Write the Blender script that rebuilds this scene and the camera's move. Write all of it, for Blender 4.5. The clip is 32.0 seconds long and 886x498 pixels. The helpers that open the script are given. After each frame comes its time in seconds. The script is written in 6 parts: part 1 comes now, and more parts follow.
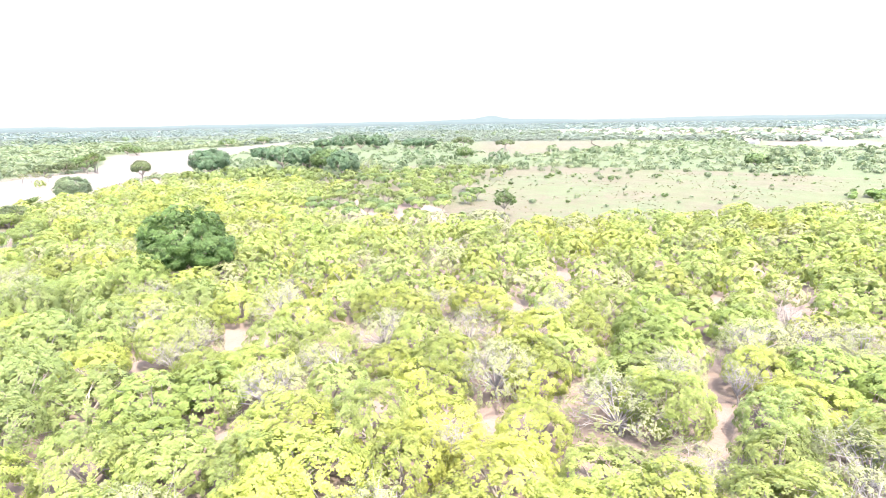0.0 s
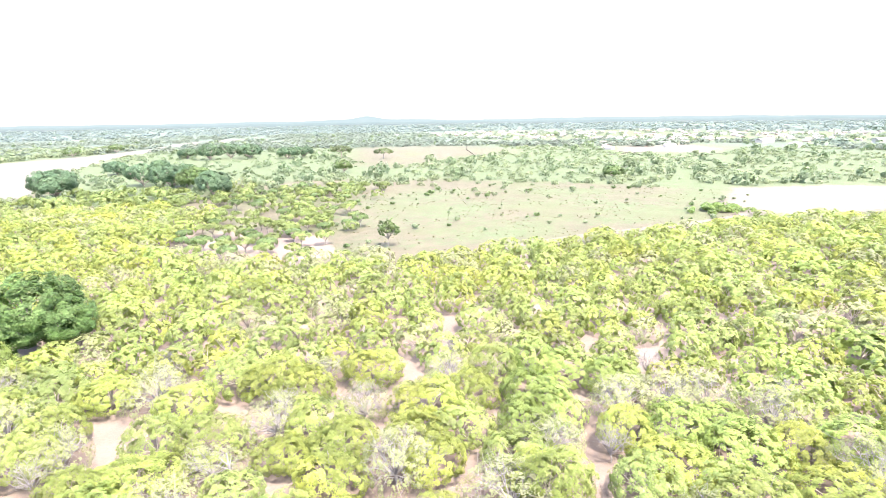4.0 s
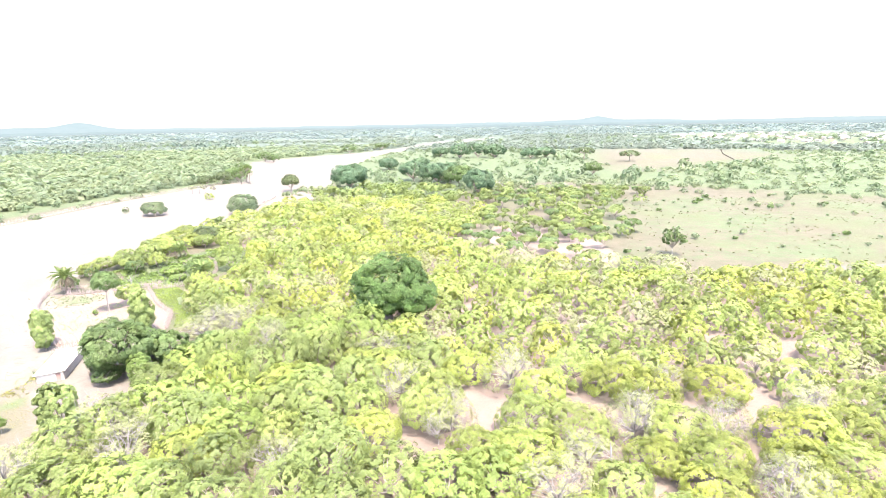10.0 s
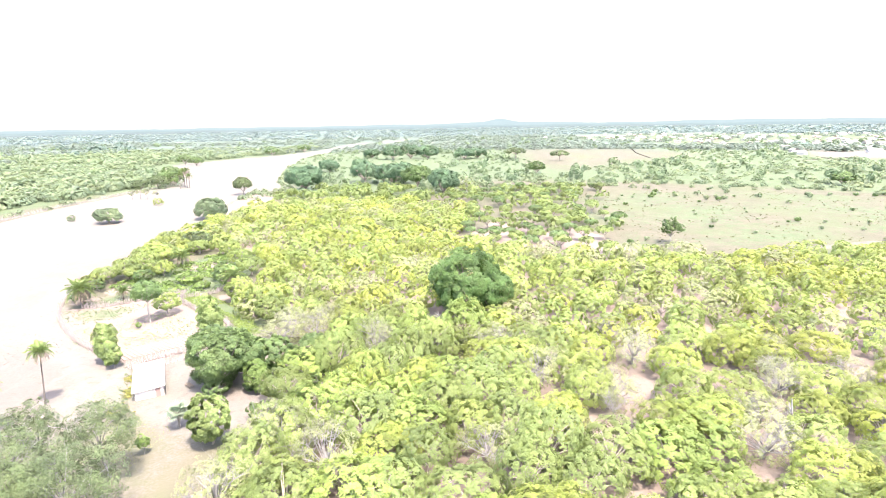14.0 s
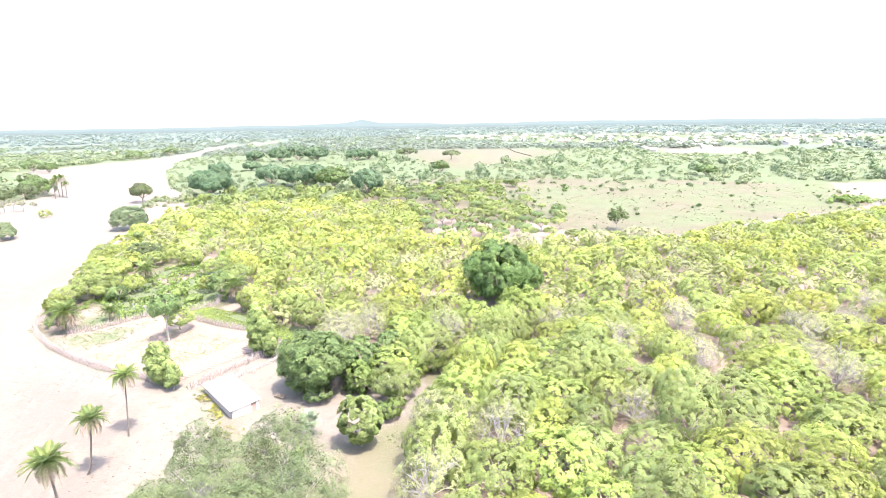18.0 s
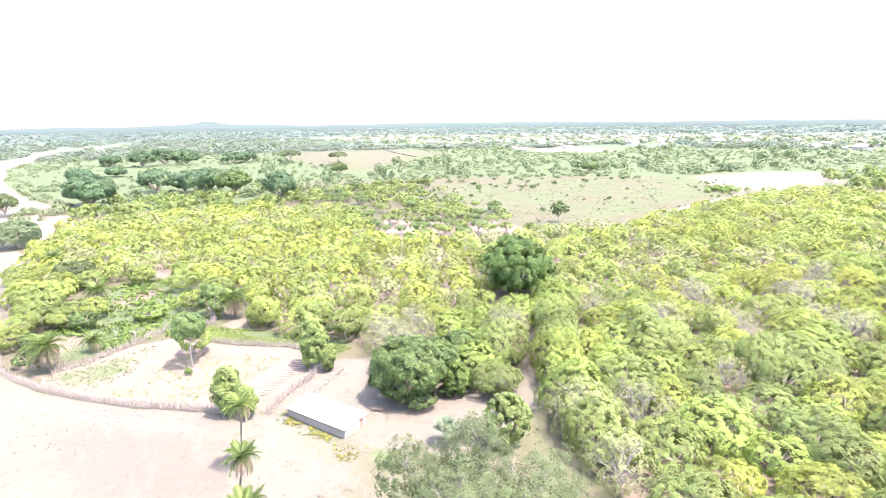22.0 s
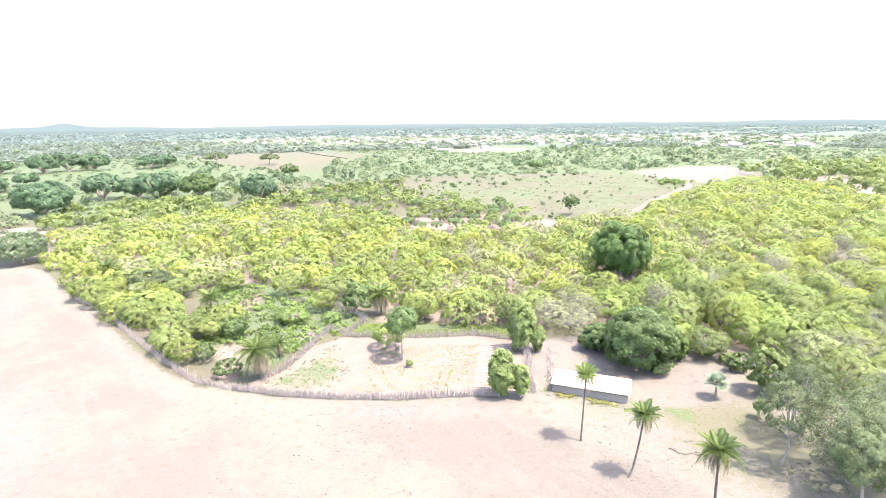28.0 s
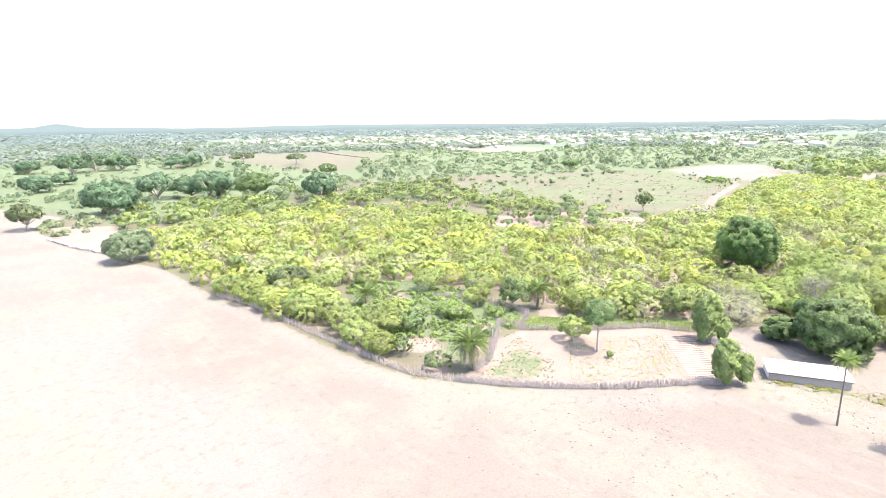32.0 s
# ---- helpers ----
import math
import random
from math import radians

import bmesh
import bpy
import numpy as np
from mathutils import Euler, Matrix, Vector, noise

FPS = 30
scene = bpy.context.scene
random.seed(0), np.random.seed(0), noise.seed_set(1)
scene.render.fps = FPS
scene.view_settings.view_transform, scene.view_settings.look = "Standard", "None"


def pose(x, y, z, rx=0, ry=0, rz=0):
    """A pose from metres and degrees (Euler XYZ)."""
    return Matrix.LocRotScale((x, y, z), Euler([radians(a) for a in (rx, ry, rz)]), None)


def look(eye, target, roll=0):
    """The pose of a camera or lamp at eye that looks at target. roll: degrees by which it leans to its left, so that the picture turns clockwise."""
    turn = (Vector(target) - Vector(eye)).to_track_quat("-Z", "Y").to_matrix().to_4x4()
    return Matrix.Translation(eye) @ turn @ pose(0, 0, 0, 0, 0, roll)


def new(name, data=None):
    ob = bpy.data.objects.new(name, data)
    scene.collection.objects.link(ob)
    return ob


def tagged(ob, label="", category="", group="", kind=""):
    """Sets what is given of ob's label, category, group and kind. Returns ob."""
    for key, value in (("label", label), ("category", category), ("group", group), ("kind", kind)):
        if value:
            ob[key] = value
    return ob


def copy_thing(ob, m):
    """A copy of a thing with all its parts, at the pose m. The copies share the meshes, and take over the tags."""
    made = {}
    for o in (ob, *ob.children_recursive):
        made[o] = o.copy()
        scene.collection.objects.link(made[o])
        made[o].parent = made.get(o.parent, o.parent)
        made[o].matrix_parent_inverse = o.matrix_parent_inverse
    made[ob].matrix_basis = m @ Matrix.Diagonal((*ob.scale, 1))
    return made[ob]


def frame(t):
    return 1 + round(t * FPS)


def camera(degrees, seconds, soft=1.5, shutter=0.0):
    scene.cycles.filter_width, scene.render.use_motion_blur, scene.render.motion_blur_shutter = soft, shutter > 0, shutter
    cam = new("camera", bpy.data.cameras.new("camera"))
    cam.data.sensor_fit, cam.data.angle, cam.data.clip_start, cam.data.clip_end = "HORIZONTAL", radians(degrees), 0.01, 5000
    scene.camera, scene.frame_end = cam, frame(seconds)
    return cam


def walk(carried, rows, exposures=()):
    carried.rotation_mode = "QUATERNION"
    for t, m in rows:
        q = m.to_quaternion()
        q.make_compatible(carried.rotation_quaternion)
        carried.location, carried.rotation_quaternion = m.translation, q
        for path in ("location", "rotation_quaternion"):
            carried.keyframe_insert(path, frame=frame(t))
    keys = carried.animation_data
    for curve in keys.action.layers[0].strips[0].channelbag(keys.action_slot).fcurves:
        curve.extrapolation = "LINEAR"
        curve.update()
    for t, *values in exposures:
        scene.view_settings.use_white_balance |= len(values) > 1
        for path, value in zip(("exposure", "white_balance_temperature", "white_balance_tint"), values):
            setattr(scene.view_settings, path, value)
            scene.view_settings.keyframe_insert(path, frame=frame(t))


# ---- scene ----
cam = camera(78.3, 32.0, soft=0.75)
METRES, EYE, TILT, LEAN, TURN = 270.0, 36.0, -13.3, 0.9, 0.0
ROWS = [
    (0.0, 0.0, 0.0, 0.0, 0.0, 0.0, -0.0),
    (0.5, -0.0001, -0.0003, 0.0043, -0.08, -0.06, 0.01),
    (1.0, -0.0004, -0.0015, 0.0101, -0.15, -0.09, 0.02),
    (1.5, -0.0, -0.0031, 0.0165, -3.06, -0.13, 0.73),
    (2.0, -0.0004, -0.0043, 0.0223, -8.62, -0.24, 2.0),
    (2.5, -0.001, -0.005, 0.0278, -11.6, -0.36, 2.68),
    (3.0, -0.0014, -0.0058, 0.0328, -14.13, -0.47, 3.22),
    (3.5, -0.0022, -0.0063, 0.0374, -16.99, -0.62, 3.83),
    (5.5, -0.0055, 0.0052, 0.0504, 13.08, -0.6, -2.98),
    (6.0, -0.0065, 0.0071, 0.0512, 11.9, -0.53, -2.75),
    (6.5, -0.0089, 0.0075, 0.0513, 11.62, -0.51, -2.71),
    (7.0, -0.0149, 0.0063, 0.0511, 11.57, -0.5, -2.69),
    (7.5, -0.0228, 0.0041, 0.0505, 11.53, -0.46, -2.62),
    (8.0, -0.0327, 0.0012, 0.0495, 11.48, -0.41, -2.63),
    (8.5, -0.0443, -0.0024, 0.0483, 11.4, -0.42, -2.58),
    (9.0, -0.0575, -0.0066, 0.0471, 11.36, -0.38, -2.58),
    (9.5, -0.072, -0.0111, 0.0456, 10.69, -0.31, -2.41),
    (10.0, -0.0879, -0.0158, 0.0442, 10.04, -0.27, -2.26),
    (10.5, -0.1049, -0.0202, 0.0427, 9.55, -0.24, -2.19),
    (11.0, -0.1222, -0.0248, 0.041, 8.15, -0.16, -1.82),
    (11.5, -0.1407, -0.0291, 0.0396, 5.16, -0.05, -1.16),
    (12.0, -0.1598, -0.0323, 0.0383, 3.08, 0.03, -0.69),
    (12.5, -0.1794, -0.0348, 0.0369, 1.71, 0.09, -0.43),
    (13.0, -0.199, -0.037, 0.0356, 0.93, 0.12, -0.27),
    (13.5, -0.2191, -0.0388, 0.0346, 0.41, 0.16, -0.15),
    (14.0, -0.2392, -0.0406, 0.0337, 0.16, 0.16, -0.09),
    (14.5, -0.2594, -0.042, 0.0328, -0.1, 0.18, -0.02),
    (15.0, -0.2797, -0.0435, 0.032, -0.32, 0.18, 0.02),
    (15.5, -0.2996, -0.0447, 0.031, -0.75, 0.21, 0.16),
    (17.5, -0.3787, -0.0416, 0.0306, -10.91, 0.06, 2.54),
    (18.0, -0.3971, -0.0377, 0.0311, -14.03, -0.09, 3.24),
    (18.5, -0.4153, -0.0328, 0.0318, -16.48, -0.22, 3.78),
    (19.0, -0.4333, -0.027, 0.0327, -18.6, -0.33, 4.25),
    (19.5, -0.4513, -0.0204, 0.0337, -20.68, -0.45, 4.67),
    (20.0, -0.4691, -0.0132, 0.0347, -22.82, -0.62, 5.14),
    (20.5, -0.4867, -0.0053, 0.0361, -25.31, -0.83, 5.66),
    (21.0, -0.5041, 0.0032, 0.0373, -27.11, -0.98, 6.02),
    (21.5, -0.5211, 0.0122, 0.0386, -28.25, -1.08, 6.23),
    (22.0, -0.5382, 0.021, 0.0399, -28.85, -1.12, 6.38),
    (22.5, -0.5555, 0.0299, 0.0412, -29.22, -1.13, 6.43),
    (23.0, -0.5727, 0.0388, 0.0425, -29.46, -1.13, 6.5),
    (23.5, -0.5912, 0.0487, 0.0441, -26.69, -0.83, 5.88),
    (24.0, -0.6078, 0.0577, 0.0452, -20.04, -0.26, 4.47),
    (24.5, -0.6244, 0.0634, 0.0458, -25.19, -0.65, 5.67),
    (25.0, -0.6443, 0.0712, 0.0475, -34.68, -1.68, 7.65),
    (25.5, -0.6625, 0.08, 0.0492, -36.88, -1.95, 8.06),
    (27.5, -0.7287, 0.1222, 0.0578, -40.39, -2.4, 8.69),
    (28.0, -0.7443, 0.1339, 0.0603, -40.74, -2.47, 8.77),
    (28.5, -0.7589, 0.1454, 0.0627, -41.09, -2.52, 8.84),
    (29.0, -0.7731, 0.1569, 0.0651, -41.33, -2.57, 8.87),
    (29.5, -0.7876, 0.1686, 0.0675, -41.43, -2.6, 8.88),
    (30.0, -0.8025, 0.1803, 0.0697, -41.5, -2.59, 8.93),
    (30.5, -0.8175, 0.1924, 0.0721, -41.53, -2.6, 8.93),
    (31.0, -0.8326, 0.2046, 0.0745, -41.59, -2.61, 8.95),
    (31.5, -0.8481, 0.2168, 0.0768, -41.6, -2.58, 8.95),
    (32.0, -0.8637, 0.2291, 0.0793, -41.64, -2.58, 8.99),
]
walk(cam, [(t, pose(0, 0, EYE, TILT, LEAN, TURN) @ pose(METRES * x, METRES * y, METRES * z, 90 + pitch, roll, yaw)) for t, x, y, z, yaw, pitch, roll in ROWS],
     [(0.0, 3.47, 7500, 17), (13.0, 3.45, 7500, 17), (19.0, 3.43, 7500, 17), (25.0, 3.33, 7500, 16), (32.0, 3.25, 7500, 15)])

# ---- world, sun, sky ----
SUN_EL, SUN_AZ = 67.0, 148.0        # degrees above the horizon; clockwise from +y
sky_world = bpy.data.worlds.new("sky")
scene.world = sky_world
sky_world.use_nodes = True
_nt = sky_world.node_tree
_bg = _nt.nodes["Background"]
_sky = _nt.nodes.new("ShaderNodeTexSky")
_sky.sky_type = "NISHITA"
_sky.sun_disc = False
_sky.sun_elevation, _sky.sun_rotation = radians(SUN_EL), radians(SUN_AZ)
_sky.air_density, _sky.dust_density, _sky.ozone_density = 1.0, 2.6, 1.0
_nt.links.new(_sky.outputs[0], _bg.inputs[0])
_bg.inputs[1].default_value = 0.15
sun_data = bpy.data.lights.new("sun", "SUN")
sun_data.energy, sun_data.angle, sun_data.color = 2.0, radians(0.5), (1.0, 0.95, 0.86)
sun = new("sun", sun_data)
_s = Vector((math.sin(radians(SUN_AZ)) * math.cos(radians(SUN_EL)), math.cos(radians(SUN_AZ)) * math.cos(radians(SUN_EL)), math.sin(radians(SUN_EL))))
sun.matrix_world = look(_s * 100, (0, 0, 0))

# ---- materials ----


def nodes_of(name):
    m = bpy.data.materials.new(name)
    m.use_nodes = True
    nt = m.node_tree
    return m, nt, nt.nodes["Principled BSDF"], nt.nodes["Material Output"]


def n_noise(nt, scale, detail=3.0, rough=0.55, vec=None):
    n = nt.nodes.new("ShaderNodeTexNoise")
    n.inputs["Scale"].default_value, n.inputs["Detail"].default_value, n.inputs["Roughness"].default_value = scale, detail, rough
    if vec is not None:
        nt.links.new(vec, n.inputs["Vector"])
    return n.outputs["Fac"]


def n_ramp(nt, fac, lo, hi, a=0.0, b=1.0):
    r = nt.nodes.new("ShaderNodeMapRange")
    r.interpolation_type = "SMOOTHSTEP"
    r.inputs[1].default_value, r.inputs[2].default_value, r.inputs[3].default_value, r.inputs[4].default_value = lo, hi, a, b
    nt.links.new(fac, r.inputs[0])
    return r.outputs[0]


def n_mix(nt, fac, a, b, blend="MIX"):
    m = nt.nodes.new("ShaderNodeMix")
    m.data_type, m.blend_type = "RGBA", blend
    for sock, v in ((m.inputs[0], fac), (m.inputs[6], a), (m.inputs[7], b)):
        if isinstance(v, (int, float)):
            sock.default_value = v
        elif isinstance(v, tuple):
            sock.default_value = (*v, 1.0)
        else:
            nt.links.new(v, sock)
    return m.outputs[2]


def n_math(nt, op, a, b):
    m = nt.nodes.new("ShaderNodeMath")
    m.operation = op
    for sock, v in ((m.inputs[0], a), (m.inputs[1], b)):
        if isinstance(v, (int, float)):
            sock.default_value = v
        else:
            nt.links.new(v, sock)
    return m.outputs[0]


def n_bump(nt, bsdf, height, strength=0.5, distance=0.1):
    b = nt.nodes.new("ShaderNodeBump")
    b.inputs["Strength"].default_value, b.inputs["Distance"].default_value = strength, distance
    nt.links.new(height, b.inputs["Height"])
    nt.links.new(b.outputs[0], bsdf.inputs["Normal"])


def leaf_mat(name, ca, cb, cc, patch=0.06, glow=0.45, gloss=0.5, lo=0.42, hi=0.6, tree_scale=0.13, gaps=0.04, vary=0.8, mottle=0.1):
    """Foliage: ca and cb in patches some metres wide, single sprays towards cc, light coming through the leaf."""
    m, nt, bsdf, out = nodes_of(name)
    pos = nt.nodes.new("ShaderNodeNewGeometry")
    big = n_ramp(nt, n_noise(nt, patch, 3.0, 0.6, pos.outputs["Position"]), lo, hi)
    info = nt.nodes.new("ShaderNodeObjectInfo")
    cell = nt.nodes.new("ShaderNodeTexVoronoi")
    cell.voronoi_dimensions = "2D"
    cell.inputs["Scale"].default_value = tree_scale
    nt.links.new(pos.outputs["Position"], cell.inputs["Vector"])
    tone = nt.nodes.new("ShaderNodeSeparateColor")
    nt.links.new(cell.outputs["Color"], tone.inputs[0])
    big = n_math(nt, "ADD", n_math(nt, "MULTIPLY", big, 0.42), n_math(nt, "MULTIPLY", info.outputs["Random"], 0.1))
    big = n_math(nt, "ADD", big, n_math(nt, "MULTIPLY", tone.outputs[0], 0.55))
    col = n_mix(nt, big, ca, cb)
    isl = pos.outputs["Random Per Island"]
    col = n_mix(nt, n_ramp(nt, isl, 0.55, 1.0, 0.0, 0.35), col, cc)
    dark = n_ramp(nt, n_math(nt, "FRACT", n_math(nt, "MULTIPLY", isl, 7.31), 0.0), 0.0, 1.0, 0.94, 1.06)
    dark = n_math(nt, "MULTIPLY", dark, n_ramp(nt, n_noise(nt, 0.9, 3.0, 0.7, pos.outputs["Position"]), 0.34, 0.66, 1 - mottle, 1 + mottle))
    dark = n_math(nt, "MULTIPLY", dark, n_ramp(nt, tone.outputs[1], 0.0, 1.0, vary, 1.12))
    comb = nt.nodes.new("ShaderNodeCombineColor")
    for i in range(3):
        nt.links.new(dark, comb.inputs[i])
    col = n_mix(nt, 1.0, col, comb.outputs[0], "MULTIPLY")
    nt.links.new(col, bsdf.inputs["Base Color"])
    bsdf.inputs["Roughness"].default_value = gloss
    bsdf.inputs["Specular IOR Level"].default_value = 0.22
    tr = nt.nodes.new("ShaderNodeBsdfTranslucent")
    nt.links.new(n_mix(nt, 1.0, col, (1.08, 1.12, 0.95), "MULTIPLY"), tr.inputs[0])
    mx = nt.nodes.new("ShaderNodeMixShader")
    mx.inputs[0].default_value = glow
    nt.links.new(bsdf.outputs[0], mx.inputs[1])
    nt.links.new(tr.outputs[0], mx.inputs[2])
    # light also slips through the gaps between the leaves of a spray
    gap = nt.nodes.new("ShaderNodeBsdfTransparent")
    thin = nt.nodes.new("ShaderNodeMixShader")
    thin.inputs[0].default_value = gaps
    nt.links.new(mx.outputs[0], thin.inputs[1])
    nt.links.new(gap.outputs[0], thin.inputs[2])
    nt.links.new(thin.outputs[0], out.inputs[0])
    return m


def plain_mat(name, ca, cb, scale=3.0, rough=0.85, bump=0.3, dist=0.03, metal=0.0, fine=14.0):
    m, nt, bsdf, out = nodes_of(name)
    pos = nt.nodes.new("ShaderNodeTexCoord").outputs["Object"]
    f1, f2 = n_noise(nt, scale, 4.0, 0.6, pos), n_noise(nt, scale * fine, 3.0, 0.6, pos)
    info = nt.nodes.new("ShaderNodeObjectInfo")
    mixf = n_math(nt, "ADD", n_math(nt, "MULTIPLY", n_ramp(nt, f1, 0.3, 0.7), 0.5), n_math(nt, "MULTIPLY", f2, 0.3))
    mixf = n_math(nt, "ADD", mixf, n_math(nt, "MULTIPLY", info.outputs["Random"], 0.2))
    nt.links.new(n_mix(nt, mixf, ca, cb), bsdf.inputs["Base Color"])
    bsdf.inputs["Roughness"].default_value, bsdf.inputs["Metallic"].default_value = rough, metal
    n_bump(nt, bsdf, f2, bump, dist)
    return m


M_CASHEW = leaf_mat("cashew_leaves", (0.255, 0.287, 0.066), (0.180, 0.240, 0.070), (0.280, 0.305, 0.145), 0.045, 0.52, 0.5, 0.36, 0.54, gaps=0.2, vary=0.74, mottle=0.2)
M_OLIVE = leaf_mat("olive_cashew_leaves", (0.210, 0.262, 0.080), (0.166, 0.228, 0.082), (0.252, 0.288, 0.146), 0.06, 0.52, gaps=0.2, vary=0.74, mottle=0.2)
M_LUSH = leaf_mat("fresh_green_leaves", (0.135, 0.200, 0.058), (0.165, 0.225, 0.062), (0.20, 0.25, 0.09), 0.1, 0.4)
M_OPEN = leaf_mat("open_orchard_leaves", (0.154, 0.203, 0.067), (0.125, 0.176, 0.067), (0.19, 0.22, 0.112), 0.06, 0.45, gaps=0.2)
M_PALE = leaf_mat("thin_cashew_leaves", (0.180, 0.208, 0.090), (0.165, 0.190, 0.106), (0.190, 0.196, 0.140), 0.08, 0.4, gaps=0.2)
M_LEAFY = leaf_mat("large_pale_leaves", (0.122, 0.178, 0.066), (0.146, 0.198, 0.072), (0.185, 0.22, 0.11), 0.1, 0.45)
M_MANGO = leaf_mat("mango_leaves", (0.046, 0.098, 0.030), (0.061, 0.118, 0.034), (0.092, 0.142, 0.055), 0.25, 0.35, mottle=0.2)
M_BROAD = leaf_mat("broad_leaves", (0.060, 0.108, 0.040), (0.080, 0.128, 0.046), (0.118, 0.158, 0.072), 0.2, 0.35)
M_BRIGHT = leaf_mat("bright_leaves", (0.088, 0.150, 0.044), (0.112, 0.170, 0.048), (0.155, 0.195, 0.085), 0.2, 0.4)
M_ACACIA = leaf_mat("feathery_leaves", (0.062, 0.094, 0.045), (0.080, 0.112, 0.053), (0.122, 0.144, 0.084), 0.2, 0.4, gaps=0.12, mottle=0.18)
M_SCRUB = leaf_mat("scrub_leaves", (0.145, 0.182, 0.102), (0.104, 0.150, 0.096), (0.164, 0.196, 0.13), 0.02, 0.45, gaps=0.1)
M_YELLOWGRASS = leaf_mat("yellowing_grass", (0.185, 0.18, 0.075), (0.155, 0.17, 0.068), (0.20, 0.19, 0.10), 0.3, 0.4)
M_WEED = leaf_mat("yellow_flowering_weeds", (0.185, 0.185, 0.045), (0.125, 0.150, 0.050), (0.25, 0.23, 0.05), 0.6, 0.4)
M_DRYGRASS = leaf_mat("dry_grass", (0.105, 0.105, 0.062), (0.09, 0.105, 0.052), (0.13, 0.125, 0.09), 0.05, 0.4)
M_MID = leaf_mat("middle_distance_leaves", (0.092, 0.140, 0.085), (0.120, 0.165, 0.092), (0.145, 0.175, 0.125), 0.02, 0.45)
M_GROVE = leaf_mat("grove_leaves", (0.052, 0.104, 0.062), (0.070, 0.125, 0.066), (0.095, 0.14, 0.085), 0.05, 0.35)
# distance haze is mixed into these three colours, paler and bluer than leaves
M_FAR = leaf_mat("haze_tinted_woods", (0.112, 0.150, 0.134), (0.126, 0.160, 0.140), (0.138, 0.167, 0.152), 0.006, 0.45, 0.8, gaps=0.1)
M_BLUE = leaf_mat("far_haze_woods", (0.110, 0.155, 0.168), (0.128, 0.167, 0.172), (0.142, 0.172, 0.187), 0.004, 0.45, 0.8, gaps=0.1)
M_DARKFAR = leaf_mat("haze_tinted_dark_leaves", (0.080, 0.125, 0.115), (0.098, 0.140, 0.120), (0.115, 0.15, 0.135), 0.006, 0.45, 0.8, gaps=0.1)
M_FROND = leaf_mat("palm_fronds", (0.088, 0.135, 0.055), (0.125, 0.175, 0.060), (0.165, 0.20, 0.10), 0.3, 0.4)
M_DRYFROND = leaf_mat("dry_fronds", (0.17, 0.135, 0.10), (0.15, 0.125, 0.10), (0.20, 0.17, 0.135), 0.3, 0.2)
M_FAN = leaf_mat("fan_fronds", (0.12, 0.17, 0.12), (0.14, 0.19, 0.14), (0.18, 0.21, 0.16), 0.3, 0.25)
M_BARK = plain_mat("grey_bark", (0.14, 0.125, 0.113), (0.225, 0.208, 0.19), 2.0, 0.9, 0.6, 0.03)
M_PALMBARK = plain_mat("dark_palm_bark", (0.050, 0.044, 0.040), (0.095, 0.084, 0.076), 3.0, 0.9, 0.6, 0.03)
M_DEADWOOD = plain_mat("bare_twigs", (0.118, 0.116, 0.120), (0.190, 0.187, 0.193), 2.0, 0.9, 0.3, 0.02)
M_STAKE = plain_mat("weathered_stakes", (0.165, 0.146, 0.144), (0.285, 0.254, 0.252), 2.5, 0.95, 0.5, 0.02)
M_BLOCK = plain_mat("grey_block_wall", (0.14, 0.128, 0.124), (0.255, 0.237, 0.230), 1.6, 0.95, 0.5, 0.02)
M_PLASTER = plain_mat("pale_plaster", (0.34, 0.325, 0.31), (0.45, 0.435, 0.42), 1.2, 0.95, 0.3, 0.02)
M_METAL = plain_mat("bleached_sheet_metal", (0.40, 0.395, 0.385), (0.47, 0.465, 0.455), 0.7, 0.5, 0.15, 0.01, 0.1)
M_RUST = plain_mat("rusty_roof", (0.19, 0.14, 0.12), (0.26, 0.22, 0.20), 0.15, 0.7, 0.2, 0.02)
M_WHITEWALL = plain_mat("limewash", (0.26, 0.25, 0.235), (0.33, 0.32, 0.31), 0.2, 0.9, 0.2, 0.02)
M_MUDWALL = plain_mat("mud_wall", (0.17, 0.135, 0.115), (0.22, 0.19, 0.16), 0.2, 0.9, 0.2, 0.02)
M_WOOD = plain_mat("old_timber", (0.07, 0.055, 0.042), (0.12, 0.10, 0.08), 2.0, 0.85, 0.4, 0.02)
M_DOOR = plain_mat("faded_red_paint", (0.16, 0.10, 0.095), (0.20, 0.14, 0.13), 1.5, 0.8, 0.3, 0.01)
M_STONE = plain_mat("field_stone", (0.04, 0.034, 0.030), (0.075, 0.065, 0.058), 2.0, 0.9, 0.5, 0.03)


